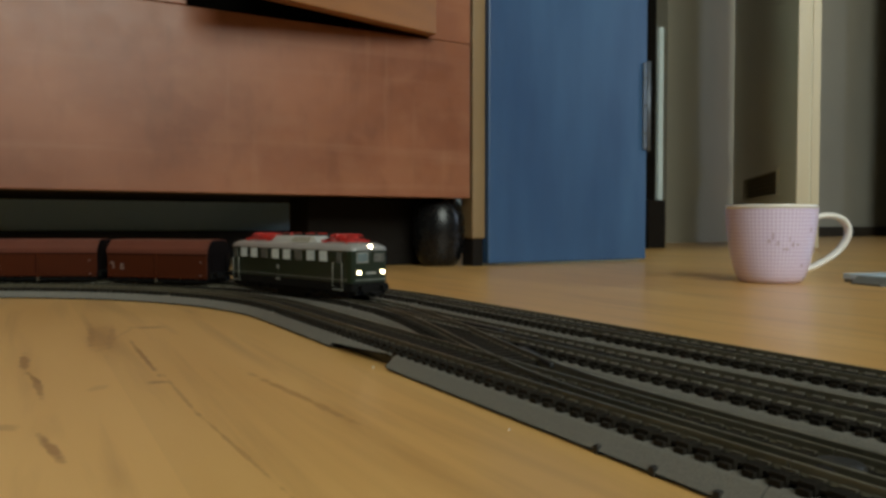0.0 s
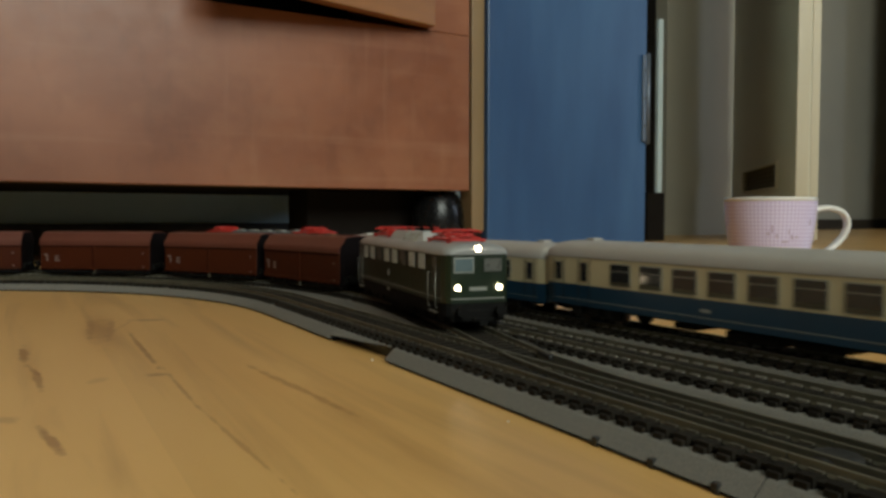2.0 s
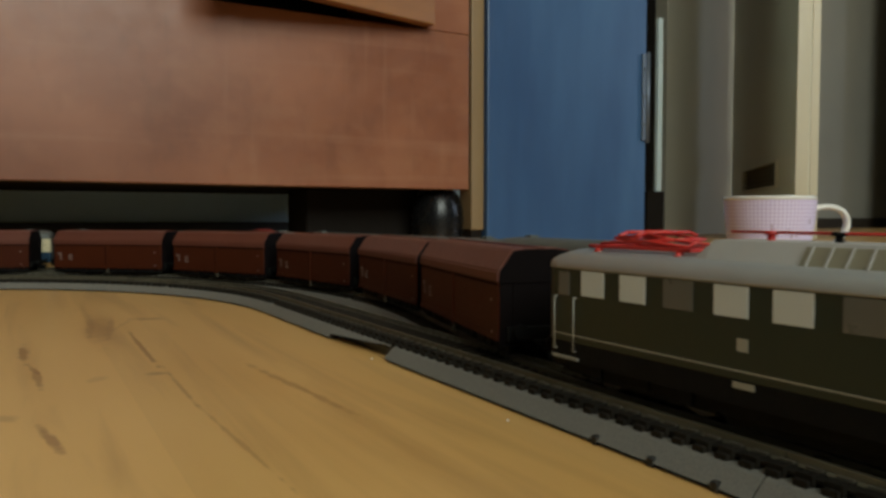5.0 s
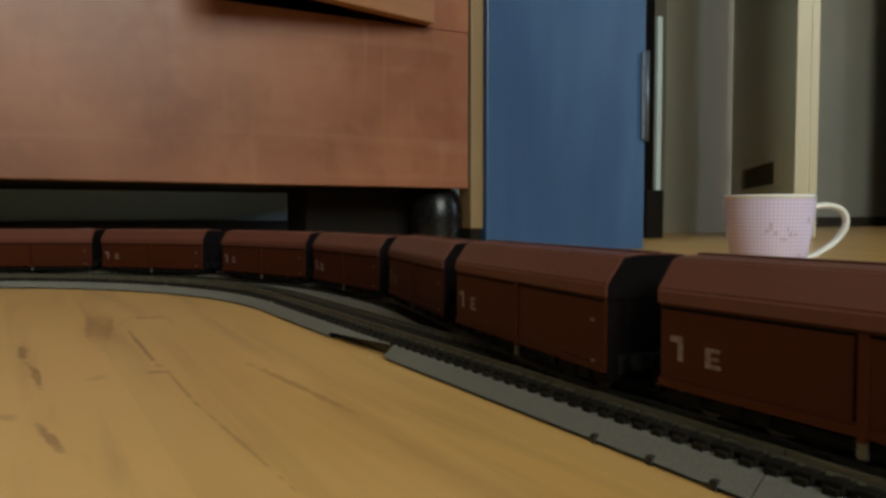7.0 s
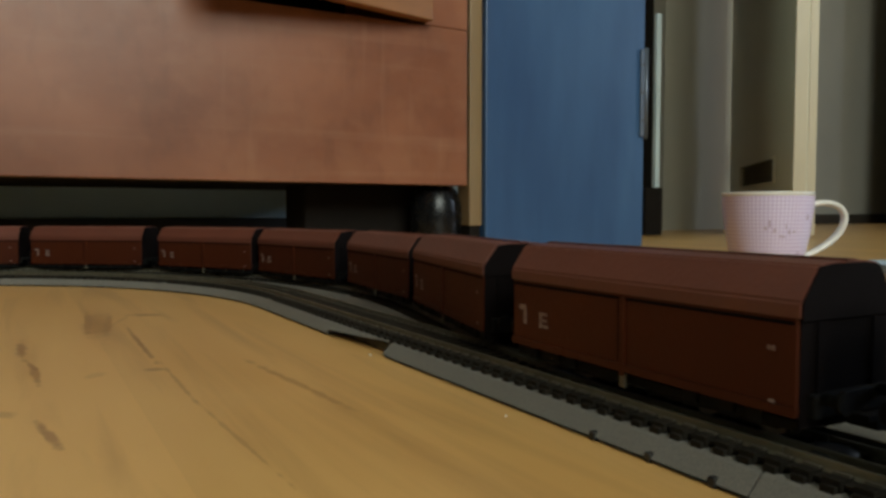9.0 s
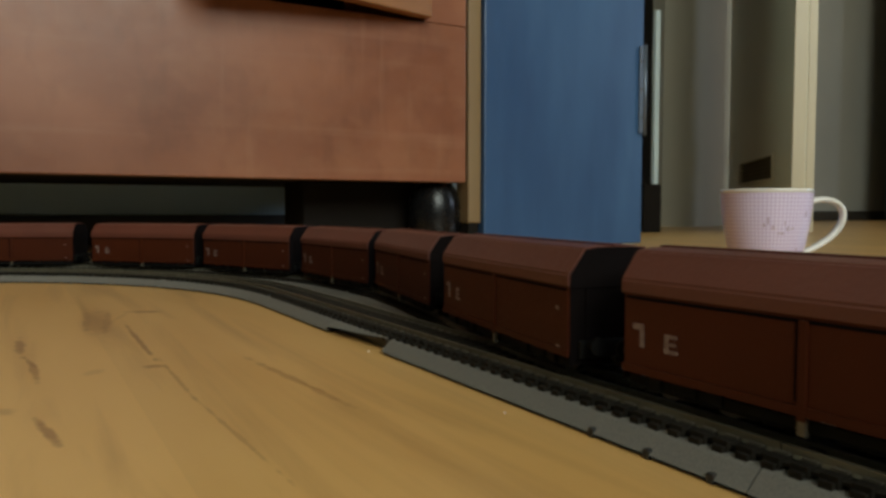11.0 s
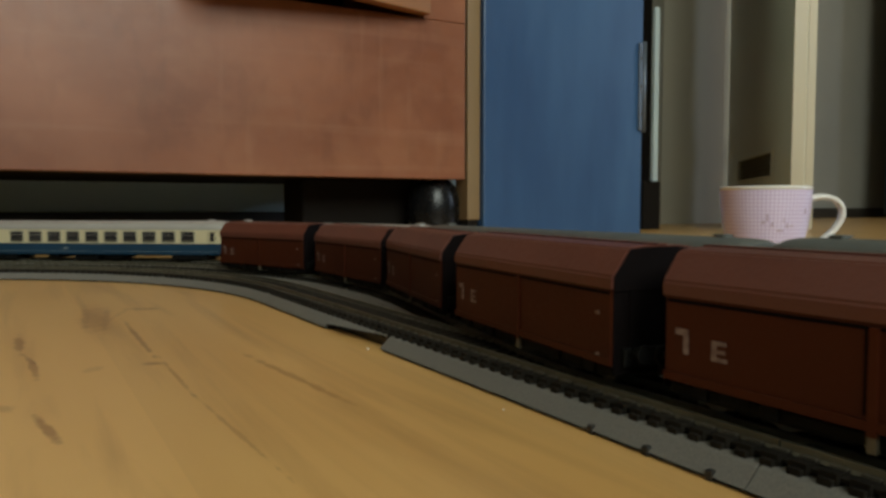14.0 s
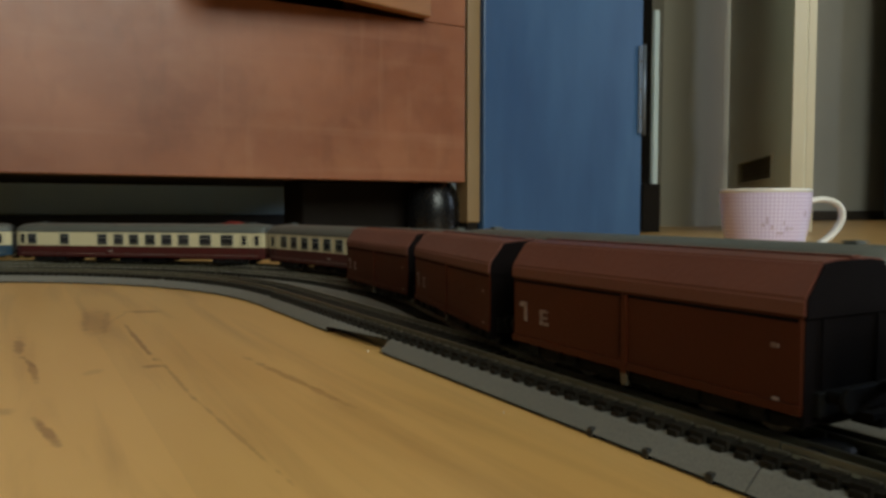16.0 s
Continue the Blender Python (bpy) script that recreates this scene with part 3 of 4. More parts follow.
def goods_way(q):
    """From the middle curve over the crossing to the inner straight."""
    if q <= 0:
        return oval(R_MID, q)
    if q >= STRAIGHT:
        return oval(R_IN, q)
    s = C_U + q
    away = (R_MID - R_IN - CROSS_SHORT) * ease((s - CROSS_FROM) / CROSS_LONG) + CROSS_SHORT * ease((q - 0.42) / 0.35)
    return N * (C_N + R_MID - away) + U * s


def heading(way, q, half=0.002):
    d = way(q + half) - way(q - half)
    d.normalize()
    return d


def sweep(bm, way, q0, q1, profile, step=0.008):
    """A strip of the given cross-section (offset to the far side, height) along a way."""
    n = max(2, int((q1 - q0) / step) + 1)
    rings = []
    for i in range(n + 1):
        q = q0 + (q1 - q0) * i / n
        p, d = way(q), heading(way, q)
        left = Vector((-d.y, d.x))
        rings.append([bm.verts.new((*(p + left * o), z)) for o, z in profile])
    m = len(profile)
    for a, b in zip(rings, rings[1:]):
        for k in range(m):
            bm.faces.new((a[k], b[k], b[(k + 1) % m], a[(k + 1) % m]))
    bm.faces.new(rings[0]), bm.faces.new(rings[-1][::-1])
    return bm


BED = [(-0.0206, 0.0012), (-0.0163, 0.0054), (-0.0150, 0.0060), (0.0150, 0.0060), (0.0163, 0.0054), (0.0206, 0.0012)]
# cross-section of the dark strip that stands for the shadow under the bed
SHADOW_GAP = [(-0.0192, 0), (-0.0192, 0.0013), (0.0192, 0.0013), (0.0192, 0)]
CUT_BED = [(-0.0135, 0), (-0.0150, 0.0048), (-0.0148, 0.0060), (0.0150, 0.0060), (0.0163, 0.0054), (0.0200, 0)]
SPACING = 0.0068


def sleeper_shape(bm, m=None):
    """A sleeper with its ends chamfered down to the bed."""
    return box(box(bm, -0.0020, 0.0020, -0.0138, 0.0138, 0.004, 0.0086, m=m), -0.0016, 0.0016, -0.0152, 0.0152, 0.004, 0.0074, m=m)


sleeper_mesh = mesh_of(sleeper_shape(bmesh.new()), SLEEPER, "sleeper")


def sleepers(th, way, q0, q1, single, lower=0.0, glint=True):
    k0, k1 = math.ceil((q0 + 0.0008) / SPACING), math.floor((q1 - 0.0008) / SPACING)
    many, chairs = bmesh.new(), bmesh.new()
    for k in range(k0, k1 + 1):
        q = k * SPACING
        p, d = way(q), heading(way, q)
        m = Matrix.Translation((p.x, p.y, -lower)) @ Matrix.Rotation(math.atan2(d.y, d.x), 4, "Z")
        if single:
            ob = new("sleeper", sleeper_mesh)
            ob.parent = th
            ob.matrix_local = m
        else:
            sleeper_shape(many, m)
        for y in (-0.0104, 0.0062):
            box(chairs, -0.0019, 0.0019, y, y + 0.0011, 0.0080, 0.0091, m=m)
    if not single and len(many.verts):
        part("sleeper_bed", many, SLEEPER, th, kind="stuff")
    part("rail_fastening", chairs, CHAIR_GLINT if glint else CHAIR_DULL, th, "small rail fastenings on the sleepers", kind="stuff")


def tapered_lip(way, q0, q1, n=12):
    """The flank of a bed that runs out to a point at the joint."""
    bm = bmesh.new()
    rings = []
    for i in range(n + 1):
        k = i / n
        q = q0 + (q1 - q0) * k
        p, d = way(q), heading(way, q)
        left = Vector((-d.y, d.x))
        out = 0.0198 - 0.0044 * k ** 1.4
        rings.append([bm.verts.new((*(p - left * o), z)) for o, z in ((out, 0.0030 + 0.0026 * k), (0.0160, 0.0057), (0.0149, 0.0061), (0.0149, 0.0048))])
    for a, b in zip(rings, rings[1:]):
        for k in range(4):
            bm.faces.new((a[k], b[k], b[(k + 1) % 4], a[(k + 1) % 4]))
    bm.faces.new(rings[0]), bm.faces.new(rings[-1][::-1])
    return bm


def track_piece(way, q0, q1, label, single=False, group="", lower=0.0, bed=BED, cut=None, bare=False):
    th = thing("track_piece", Matrix(), label, "model railway track", group)
    g = 0.00025
    foot = 0.0050 if bare else 0.0080
    flat = [(o, max(z - lower, 0)) for o, z in bed]
    if cut:
        part("ballast_bed", sweep(bmesh.new(), way, q0 + g, cut, flat), BALLAST, th)
        part("bed_end", sweep(bmesh.new(), way, cut, q1 - g, CUT_BED), HOLE_DARK, th, "black open flank of the bed end")
        part("bed_lip", tapered_lip(way, cut, q1 - 0.004), BALLAST, th, "grey flank running out to a point")
    else:
        part("ballast_bed", sweep(bmesh.new(), way, q0 + g, q1 - g, flat), BALLAST, th)
    if not bare:
        part("sleeper_web", sweep(bmesh.new(), way, q0 + g, q1 - g, [(-0.0125, 0.0068 - lower), (-0.0125, 0.0077 - lower), (0.0125, 0.0077 - lower), (0.0125, 0.0068 - lower)]), SLEEPER, th)
    # inset black strip draws the contact shadow between bed and floor
    part("bed_shadow_strip", sweep(bmesh.new(), way, q0 + g, cut or q1 - g, SHADOW_GAP), HOLE_DARK, th, "dark strip standing for the shadow gap under the bed")
    for o in (-0.0083, 0.0083):
        part("rail", sweep(bmesh.new(), way, q0 + g, q1 - g, [(o - 0.0010, foot), (o - 0.0006, foot + 0.0008), (o - 0.0006, RAIL_TOP - lower * 0.5), (o + 0.0006, RAIL_TOP - lower * 0.5),
                                                              (o + 0.0006, foot + 0.0008), (o + 0.0010, foot)]), RAIL, th)
    if not bare:
        # only the middle and outer ovals get the glints painted on their fastenings
        sleepers(th, way, q0, q1, single, lower, group in ("pieces of the middle oval", "pieces of the outer oval"))
    return th


def lay(r, name, bends, straights, back):
    way = lambda q: oval(r, q)
    grp = "pieces of the %s oval" % name
    for k in range(bends):
        a = math.pi * r / bends
        near = k < 3
        track_piece(way, -a * (k + 1), -a * k, "curved grey model track piece with dark sleepers", near and k < 1, grp)
        track_piece(way, STRAIGHT + a * k, STRAIGHT + a * (k + 1), "curved grey model track piece with dark sleepers", False, grp)
    for q0, q1, single, cut in straights:
        track_piece(way, q0, q1, "straight grey model track piece with dark sleepers", single, grp, cut=cut)
    for k in range(back):
        a = STRAIGHT / back
        q = -math.pi * r - STRAIGHT + a * k
        track_piece(way, q, q + a, "straight grey model track piece with dark sleepers", False, grp)


# ---------------------------------------------------------------- vehicles: x forward, y to the far side, z from the rail top
def bogie(th, x, long=0.030, wheel=0.0056, wide=0.0145):
    bg = part("bogie", boxes((x - long / 2, x + long / 2, -wide, -wide + 0.003, 0.003, 0.0095), (x - long / 2, x + long / 2, wide - 0.003, wide, 0.003, 0.0095),
                             (x - 0.005, x + 0.005, -wide, wide, 0.005, 0.0085), (x - 0.004, x + 0.004, -wide - 0.0012, wide + 0.0012, 0.004, 0.008), bevel=0.0006), BLACK_PLASTIC, th)
    for dx in (-long * 0.33, long * 0.33):
        part("wheelset", tubes(((x + dx, -0.0096, wheel), (x + dx, -0.0070, wheel), wheel), ((x + dx, 0.0070, wheel), (x + dx, 0.0096, wheel), wheel),
                               ((x + dx, -0.0098, wheel), (x + dx, 0.0098, wheel), 0.0012), seg=18), WHEEL_METAL, bg)
        for y in (-wide - 0.0016, wide - 0.0006):
            part("axle_box", boxes((x + dx - 0.0022, x + dx + 0.0022, y, y + 0.0022, 0.0038, 0.0078), bevel=0.0004), BLACK_PLASTIC, bg)
    return bg


def settle(th, drop):
    """Lets the body of a vehicle down over its bogies, clear of the rails."""
    for ob in th.children_recursive:
        own = ob.parent if ob.parent != th else ob
        if not own.name.startswith("bogie"):
            for v in ob.data.vertices:
                v.co.z = max(v.co.z - drop, 0.0012 + 0.05 * v.co.z)
    return th


def buffers(th, x, way):
    for y in (-0.0100, 0.0100):
        part("buffer", tubes(((x, y, 0.0115), (x + 0.004 * way, y, 0.0115), 0.0014), ((x + 0.004 * way, y, 0.0115), (x + 0.0052 * way, y, 0.0115), 0.0027), seg=14), BLACK_PLASTIC, th)
    part("coupling", boxes((min(x, x + 0.007 * way), max(x, x + 0.007 * way), -0.002, 0.002, 0.005, 0.0075), (min(x + 0.004 * way, x + 0.007 * way), max(x + 0.004 * way, x + 0.007 * way), -0.005, 0.005, 0.0072, 0.0085)), BLACK_PLASTIC, th)


def pantograph(th, x, z, way, mat=PANTO_RED, size=1.0):
    """A folded pantograph: base frame, crossed arms, two contact shoes and insulators."""
    m = pose(x, 0, z) @ Matrix.Diagonal((size, min(size * 1.2, 1), size, 1))

    def piece(name, bm, parent, colour=mat, label=""):
        bm.transform(m)
        return part(name, bm, colour, parent, label)
    pt = piece("pantograph", boxes((-0.024, 0.024, -0.0095, -0.0083, 0, 0.0012), (-0.024, 0.024, 0.0083, 0.0095, 0, 0.0012), (-0.024, -0.021, -0.0095, 0.0095, 0, 0.0012),
                                   (0.021, 0.024, -0.0095, 0.0095, 0, 0.0012), bevel=0.0003), th, label="folded red pantograph")
    for y in (-0.007, 0.007):
        for a, b, r in (((-0.020 * way, y, 0.0016), (0.014 * way, y * 0.8, 0.0036), 0.0006), ((0.020 * way, y, 0.0016), (-0.014 * way, y * 0.8, 0.0036), 0.0006),
                        ((0.014 * way, y * 0.8, 0.0036), (-0.004 * way, y * 0.7, 0.0054), 0.0005), ((-0.014 * way, y * 0.8, 0.0036), (0.004 * way, y * 0.7, 0.0054), 0.0005),
                        ((0.020 * way, y, 0.0016), (0.014 * way, -y * 0.8, 0.0036), 0.0004), ((-0.020 * way, y, 0.0016), (-0.014 * way, -y * 0.8, 0.0036), 0.0004)):
            piece("arm", tubes((a, b, r), seg=6), pt)
    for e in (-0.014, 0.014):
        piece("arm", tubes(((e, -0.0062, 0.0036), (e, 0.0062, 0.0036), 0.0006), seg=6), pt)
    for e in (-0.004, 0.004):
        piece("contact_shoe", tubes(((e, -0.0125, 0.0046), (e, -0.009, 0.0058), 0.0006), ((e, -0.009, 0.0058), (e, 0.009, 0.0058), 0.0007), ((e, 0.009, 0.0058), (e, 0.0125, 0.0046), 0.0006), seg=6), pt)
    for e in (-0.019, 0.019):
        for y in (-0.0088, 0.0088):
            piece("insulator", tubes(((e, y, -0.0024), (e, y, 0), 0.0013), ((e, y, -0.0014), (e, y, -0.0008), 0.0018), seg=10), pt, mat)
    return pt


def roof_outline(half, eave, top, n=8, foot=0.0):
    pts = [(-half, eave - foot)]
    for k in range(n + 1):
        a = math.pi * k / n
        pts.append((-half * math.copysign(abs(math.cos(a)) ** 0.75, math.cos(a)), eave + (top - eave) * math.sin(a) ** 0.8))
    return pts + [(half, eave - foot)]


def green_loco():
    th = thing("electric_locomotive", Matrix(), "dark green model electric locomotive with silver roof and lit headlights", "model locomotive")
    H, E = 0.0172, 0.0375

    def ring(half, z0, z1):
        c = 0.0016
        return [(-half, z0), (-half, z1), (half, z1), (half, z0)]
    ends = ((-0.0885, 0.0140), (-0.0868, 0.0160), (-0.0830, H), (0.0830, H), (0.0868, 0.0160), (0.0885, 0.0140))
    part("body", loft(bmesh.new(), [(x, ring(h, 0.0148, E)) for x, h in ends]), E_GREEN, th)
    part("skirt", loft(bmesh.new(), [(x, ring(h, 0.0088, 0.0147)) for x, h in ends]), BLACK_PLASTIC, th, "black frame skirt below the body")
    ro = lambda k, drop: [(y * k, E + (z - E) * drop) for y, z in roof_outline(H + 0.0004, E, 0.0428, foot=0.0006)]
    part("roof", loft(bmesh.new(), [(-0.0888, ro(0.80, 0.35)), (-0.0868, ro(0.93, 0.75)), (-0.0820, ro(1, 1)), (0.0820, ro(1, 1)), (0.0868, ro(0.93, 0.75)), (0.0888, ro(0.80, 0.35))], True), SILVER, th, "silver-grey curved roof")
    part("frame", boxes((-0.082, 0.082, -0.0150, 0.0150, 0.0050, 0.0088), (-0.02, 0.02, -0.0135, 0.0135, 0.0025, 0.0060), bevel=0.0006), BLACK_PLASTIC, th)
    hatch = loft(bmesh.new(), [(-0.034, [(-0.0115, 0.0405), (-0.0098, 0.0420), (0.0098, 0.0420), (0.0115, 0.0405)]), (-0.029, [(-0.0125, 0.0405), (-0.0080, 0.0468), (0.0080, 0.0468), (0.0125, 0.0405)]),
                               (0.025, [(-0.0125, 0.0405), (-0.0080, 0.0468), (0.0080, 0.0468), (0.0125, 0.0405)]), (0.032, [(-0.0115, 0.0405), (-0.0098, 0.0420), (0.0098, 0.0420), (0.0115, 0.0405)])])
    ht = part("roof_hatch", hatch, ROOF_LIGHT, th, "light grey roof hatch")
    for s in (-1, 1):
        gm = pose(0.010, s * 0.01035, 0.0437, -s * 54, 0, 0)
        part("grille", box(bmesh.new(), -0.012, 0.012, -0.0026, 0.0026, -0.0002, 0.0003, m=gm), VENT_DARK, ht, "dark roof grille")
        for k in range(5):
            part("grille_bar", box(bmesh.new(), -0.0105 + 0.0047 * k, -0.0100 + 0.0047 * k, -0.0026, 0.0026, 0.0002, 0.0006, m=gm), ROOF_LIGHT, ht)
    for x in (-0.018, 0.0, 0.018, 0.034):
        part("insulator", tubes(((x, 0, 0.0425), (x, 0, 0.0485), 0.0010), ((x, 0, 0.0482), (x, 0, 0.0492), 0.0017)), PANTO_RED if x < 0 else BLACK_PLASTIC, th)
    part("roof_cable", tubes(((-0.030, 0, 0.0488), (0.034, 0, 0.0488), 0.0004)), PANTO_RED, th)
    pantograph(th, -0.056, 0.0432, 1, size=0.85)
    pantograph(th, 0.056, 0.0432, -1, size=0.85)
    for s in (-1, 1):
        y0, y1 = (s * H, s * (H + 0.0003)) if s > 0 else (s * (H + 0.0003), s * H)
        for k in range(8):
            x = -0.0655 + 0.0165 * k
            part("window", box(bmesh.new(), x - 0.0050, x + 0.0050, y0, y1, 0.0292, 0.0366, bevel=0.0001), PANE_DIM if k in (2, 5) else PANE_MILK, th)
        part("lining", boxes((-0.083, 0.083, y0, y1, 0.0167, 0.01705)), LINE_SILVER, th, "thin silver lining strip")
        part("cab_side_window", box(bmesh.new(), 0.0708, 0.0762, y0, y1, 0.0288, 0.0358), PANE_DIM, th)
        part("cab_side_window", box(bmesh.new(), -0.0812, -0.0762, y0, y1, 0.0288, 0.0358), PANE_DIM, th)
        part("emblem", boxes((-0.014, -0.011, y0, y1, 0.0215, 0.0245)), LINE_SILVER, th)
        part("number_plate", boxes((-0.015, -0.009, y0, y1, 0.0128, 0.0143)), LINE_SILVER, th)
        for x in (0.0672, 0.0782, -0.0730, -0.0822):
            part("handrail", tubes(((x, s * (H + 0.0011), 0.0122), (x, s * (H + 0.0011), 0.0282), 0.00024), ((x, s * H, 0.0282), (x, s * (H + 0.0011), 0.0282), 0.0003), ((x, s * H, 0.0122), (x, s * (H + 0.0011), 0.0122), 0.0003), seg=6), LINE_SILVER, th)
        for x in (0.0727, -0.0776):
            part("step", boxes((x - 0.006, x + 0.006, y0 - 0.0005, y1 + 0.0005, 0.0095, 0.0103)), LINE_SILVER, th)
    for e in (-1, 1):
        xf = 0.0885
        a, b = sorted((e * (xf - 0.0001), e * (xf + 0.0003)))
        for s in (-1, 1):
            # one cab window gets a brighter frame and pane, its reflection put in colour
            fr = part("cab_window", boxes((a, b, s * 0.0075 - 0.0052, s * 0.0075 + 0.0052, 0.0288, 0.0360), bevel=0.0001), LINE_SILVER if s < 0 else E_GREEN, th)
            part("pane", boxes((a + 0.00025 * e, b + 0.00025 * e, s * 0.0075 - 0.0046, s * 0.0075 + 0.0046, 0.0294, 0.0354)), PANE_SKY if s < 0 else PANE_DIM, fr)
            part("headlight", tubes(((e * xf, s * 0.0108, 0.0220), (e * (xf + 0.0014), s * 0.0108, 0.0220), 0.0012), seg=16), LAMP_WARM if e > 0 else PANE_SKY, th, "lit round headlight" if e > 0 else "")
        part("top_lamp", tubes(((e * 0.0855, 0, 0.0400), (e * 0.0892, 0, 0.0400), 0.0014), seg=16), LAMP_WARM if e > 0 else PANE_SKY, th, "lit top headlight" if e > 0 else "")
        part("front_lining", boxes((a, b, -0.0140, 0.0140, 0.0166, 0.0171)), LINE_SILVER, th)
        part("number_plate", boxes((a, b, -0.0045, 0.0045, 0.0206, 0.0222)), LINE_SILVER, th)
        part("buffer_beam", boxes((min(e * 0.082, e * 0.0887), max(e * 0.082, e * 0.0887), -0.0140, 0.0140, 0.0060, 0.0120), bevel=0.0008), BLACK_PLASTIC, th)
        buffers(th, e * 0.0887, e)
        bogie(th, e * 0.048, 0.052, 0.0070)
    for ob in th.children_recursive:
        ob.data.transform(Matrix.Diagonal((1, 0.98, 1.018, 1)))
        own = ob.parent if ob.parent != th else ob
        if not own.name.startswith("bogie"):
            # the leading cab is a little shorter than the rear one
            for v in ob.data.vertices:
                if v.co.x > 0.0655:
                    v.co.x -= 0.0042
    return settle(th, 0.0012)


def hopper_wagon():
    th = thing("hopper_wagon", Matrix(), "oxide-red model hopper wagon with a sloping lid", "model wagon", "goods wagons of the train")
    L, H, Z0, E, T = 0.0553, 0.0165, 0.0074, 0.0330, 0.0416
    side = [(-H, Z0), (-H, E), (H, E), (H, Z0)]
    body = loft(bmesh.new(), [(-L, side), (L, side)])
    bmesh.ops.bevel(body, geom=list(body.edges), offset=0.0005, segments=1, affect="EDGES")
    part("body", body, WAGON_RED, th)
    lid = [(-H - 0.0004, E - 0.0042), (-H - 0.0004, E), (-0.0112, T - 0.0006), (-0.0060, T), (0.0060, T), (0.0112, T - 0.0006), (H + 0.0004, E), (H + 0.0004, E - 0.0042)]
    lm = loft(bmesh.new(), [(-L - 0.0005, lid), (L + 0.0005, lid)])
    bmesh.ops.bevel(lm, geom=[e for e in lm.edges if abs(e.verts[0].co.x - e.verts[1].co.x) > 0.01], offset=0.0006, segments=2, affect="EDGES")
    part("lid", lm, WAGON_LID, th, "hinged lid with sloping flanks, coloured paler for light from above")
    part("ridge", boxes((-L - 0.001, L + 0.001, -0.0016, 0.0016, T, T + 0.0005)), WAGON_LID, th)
    for s in (-1, 1):
        f = lambda a, b: (min(s * a, s * b), max(s * a, s * b))
        part("rib", boxes((-0.0010, 0.0010, *f(H, H + 0.0007), Z0 - 0.001, E - 0.0045)), WAGON_RED, th)
        part("door_joint", boxes((-0.0021, -0.0012, *f(H, H + 0.00015), Z0 + 0.003, E - 0.0050)), END_DARK, th, "dark joint beside the rib")
        part("lid_joint", boxes((-L + 0.001, L - 0.001, *f(H, H + 0.00015), E - 0.0052, E - 0.0044)), END_DARK, th, "dark joint under the lid")
        part("sill", boxes((-L, L, *f(H, H + 0.0005), Z0, Z0 + 0.0022)), WAGON_RED, th)
        part("step_post", boxes((-0.0010, 0.0010, *f(H - 0.001, H + 0.0003), 0.0030, Z0)), CHAIR_DULL, th)
        y = f(H, H + 0.0002)
        # worn lettering, too small to read: plain bars
        w = -0.0515 if s < 0 else 0.0475
        k = 1 if s < 0 else -1
        part("lettering", boxes((w, w + 0.0040, *y, 0.0196, 0.0212), (w + 0.0026, w + 0.0042, *y, 0.0148, 0.0196)), MARK_WHITE, th)
        part("lettering", boxes((w + 0.0115 * k, w + 0.0115 * k + 0.0042, *y, 0.0186, 0.0196), (w + 0.0115 * k, w + 0.0115 * k + 0.0014, *y, 0.0146, 0.0186), (w + 0.0115 * k + 0.0014, w + 0.0115 * k + 0.0046, *y, 0.0146, 0.0156),
                                (w + 0.0115 * k + 0.0014, w + 0.0115 * k + 0.0040, *y, 0.0166, 0.0175)), MARK_WHITE, th)
        part("lettering", boxes((0.0475, 0.0495, *y, 0.0215, 0.0226), (0.0481, 0.0497, *y, 0.0092, 0.0104)), MARK_WHITE, th)
    part("frame", boxes((-0.0549, 0.0549, -0.0060, 0.0060, 0.0040, 0.0063), (-0.0545, 0.0545, -0.0150, -0.0138, 0.0038, 0.0064), (-0.0545, 0.0545, 0.0138, 0.0150, 0.0038, 0.0064), bevel=0.0003), BLACK_PLASTIC, th)
    for x in (-0.016, 0.016):
        part("chute", loft(bmesh.new(), [(x - 0.010, [(-0.0125, 0.0024), (-0.0135, 0.0064), (0.0135, 0.0064), (0.0125, 0.0024)]), (x + 0.010, [(-0.0125, 0.0024), (-0.0135, 0.0064), (0.0135, 0.0064), (0.0125, 0.0024)])]), BLACK_PLASTIC, th, "black discharge chute under the body")
    for e in (-1, 1):
        # ends take the shade of the narrow gap in their colour
        part("end_wall", boxes((min(e * L, e * (L + 0.0004)), max(e * L, e * (L + 0.0004)), -0.0160, 0.0160, 0.0050, 0.0312)), END_DARK, th, "end wall coloured near black for the shade between wagons")
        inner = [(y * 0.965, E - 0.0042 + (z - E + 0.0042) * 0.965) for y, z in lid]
        part("lid_end", loft(bmesh.new(), sorted([(e * L, inner), (e * (L + 0.0010), inner)])), END_DARK, th, "lid gable coloured near black for the shade between wagons")
        part("end_plate", boxes((min(e * L, e * (L + 0.0022)), max(e * L, e * (L + 0.0022)), -0.0135, 0.0135, 0.0070, 0.0125), bevel=0.0004), BLACK_PLASTIC, th)
        for y in (-0.010, 0.010):
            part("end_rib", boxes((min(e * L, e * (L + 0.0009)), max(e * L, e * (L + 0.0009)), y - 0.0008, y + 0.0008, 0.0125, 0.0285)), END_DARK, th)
        buffers(th, e * (L + 0.0022), e)
        bogie(th, e * 0.034, 0.030, 0.0052)
    return th


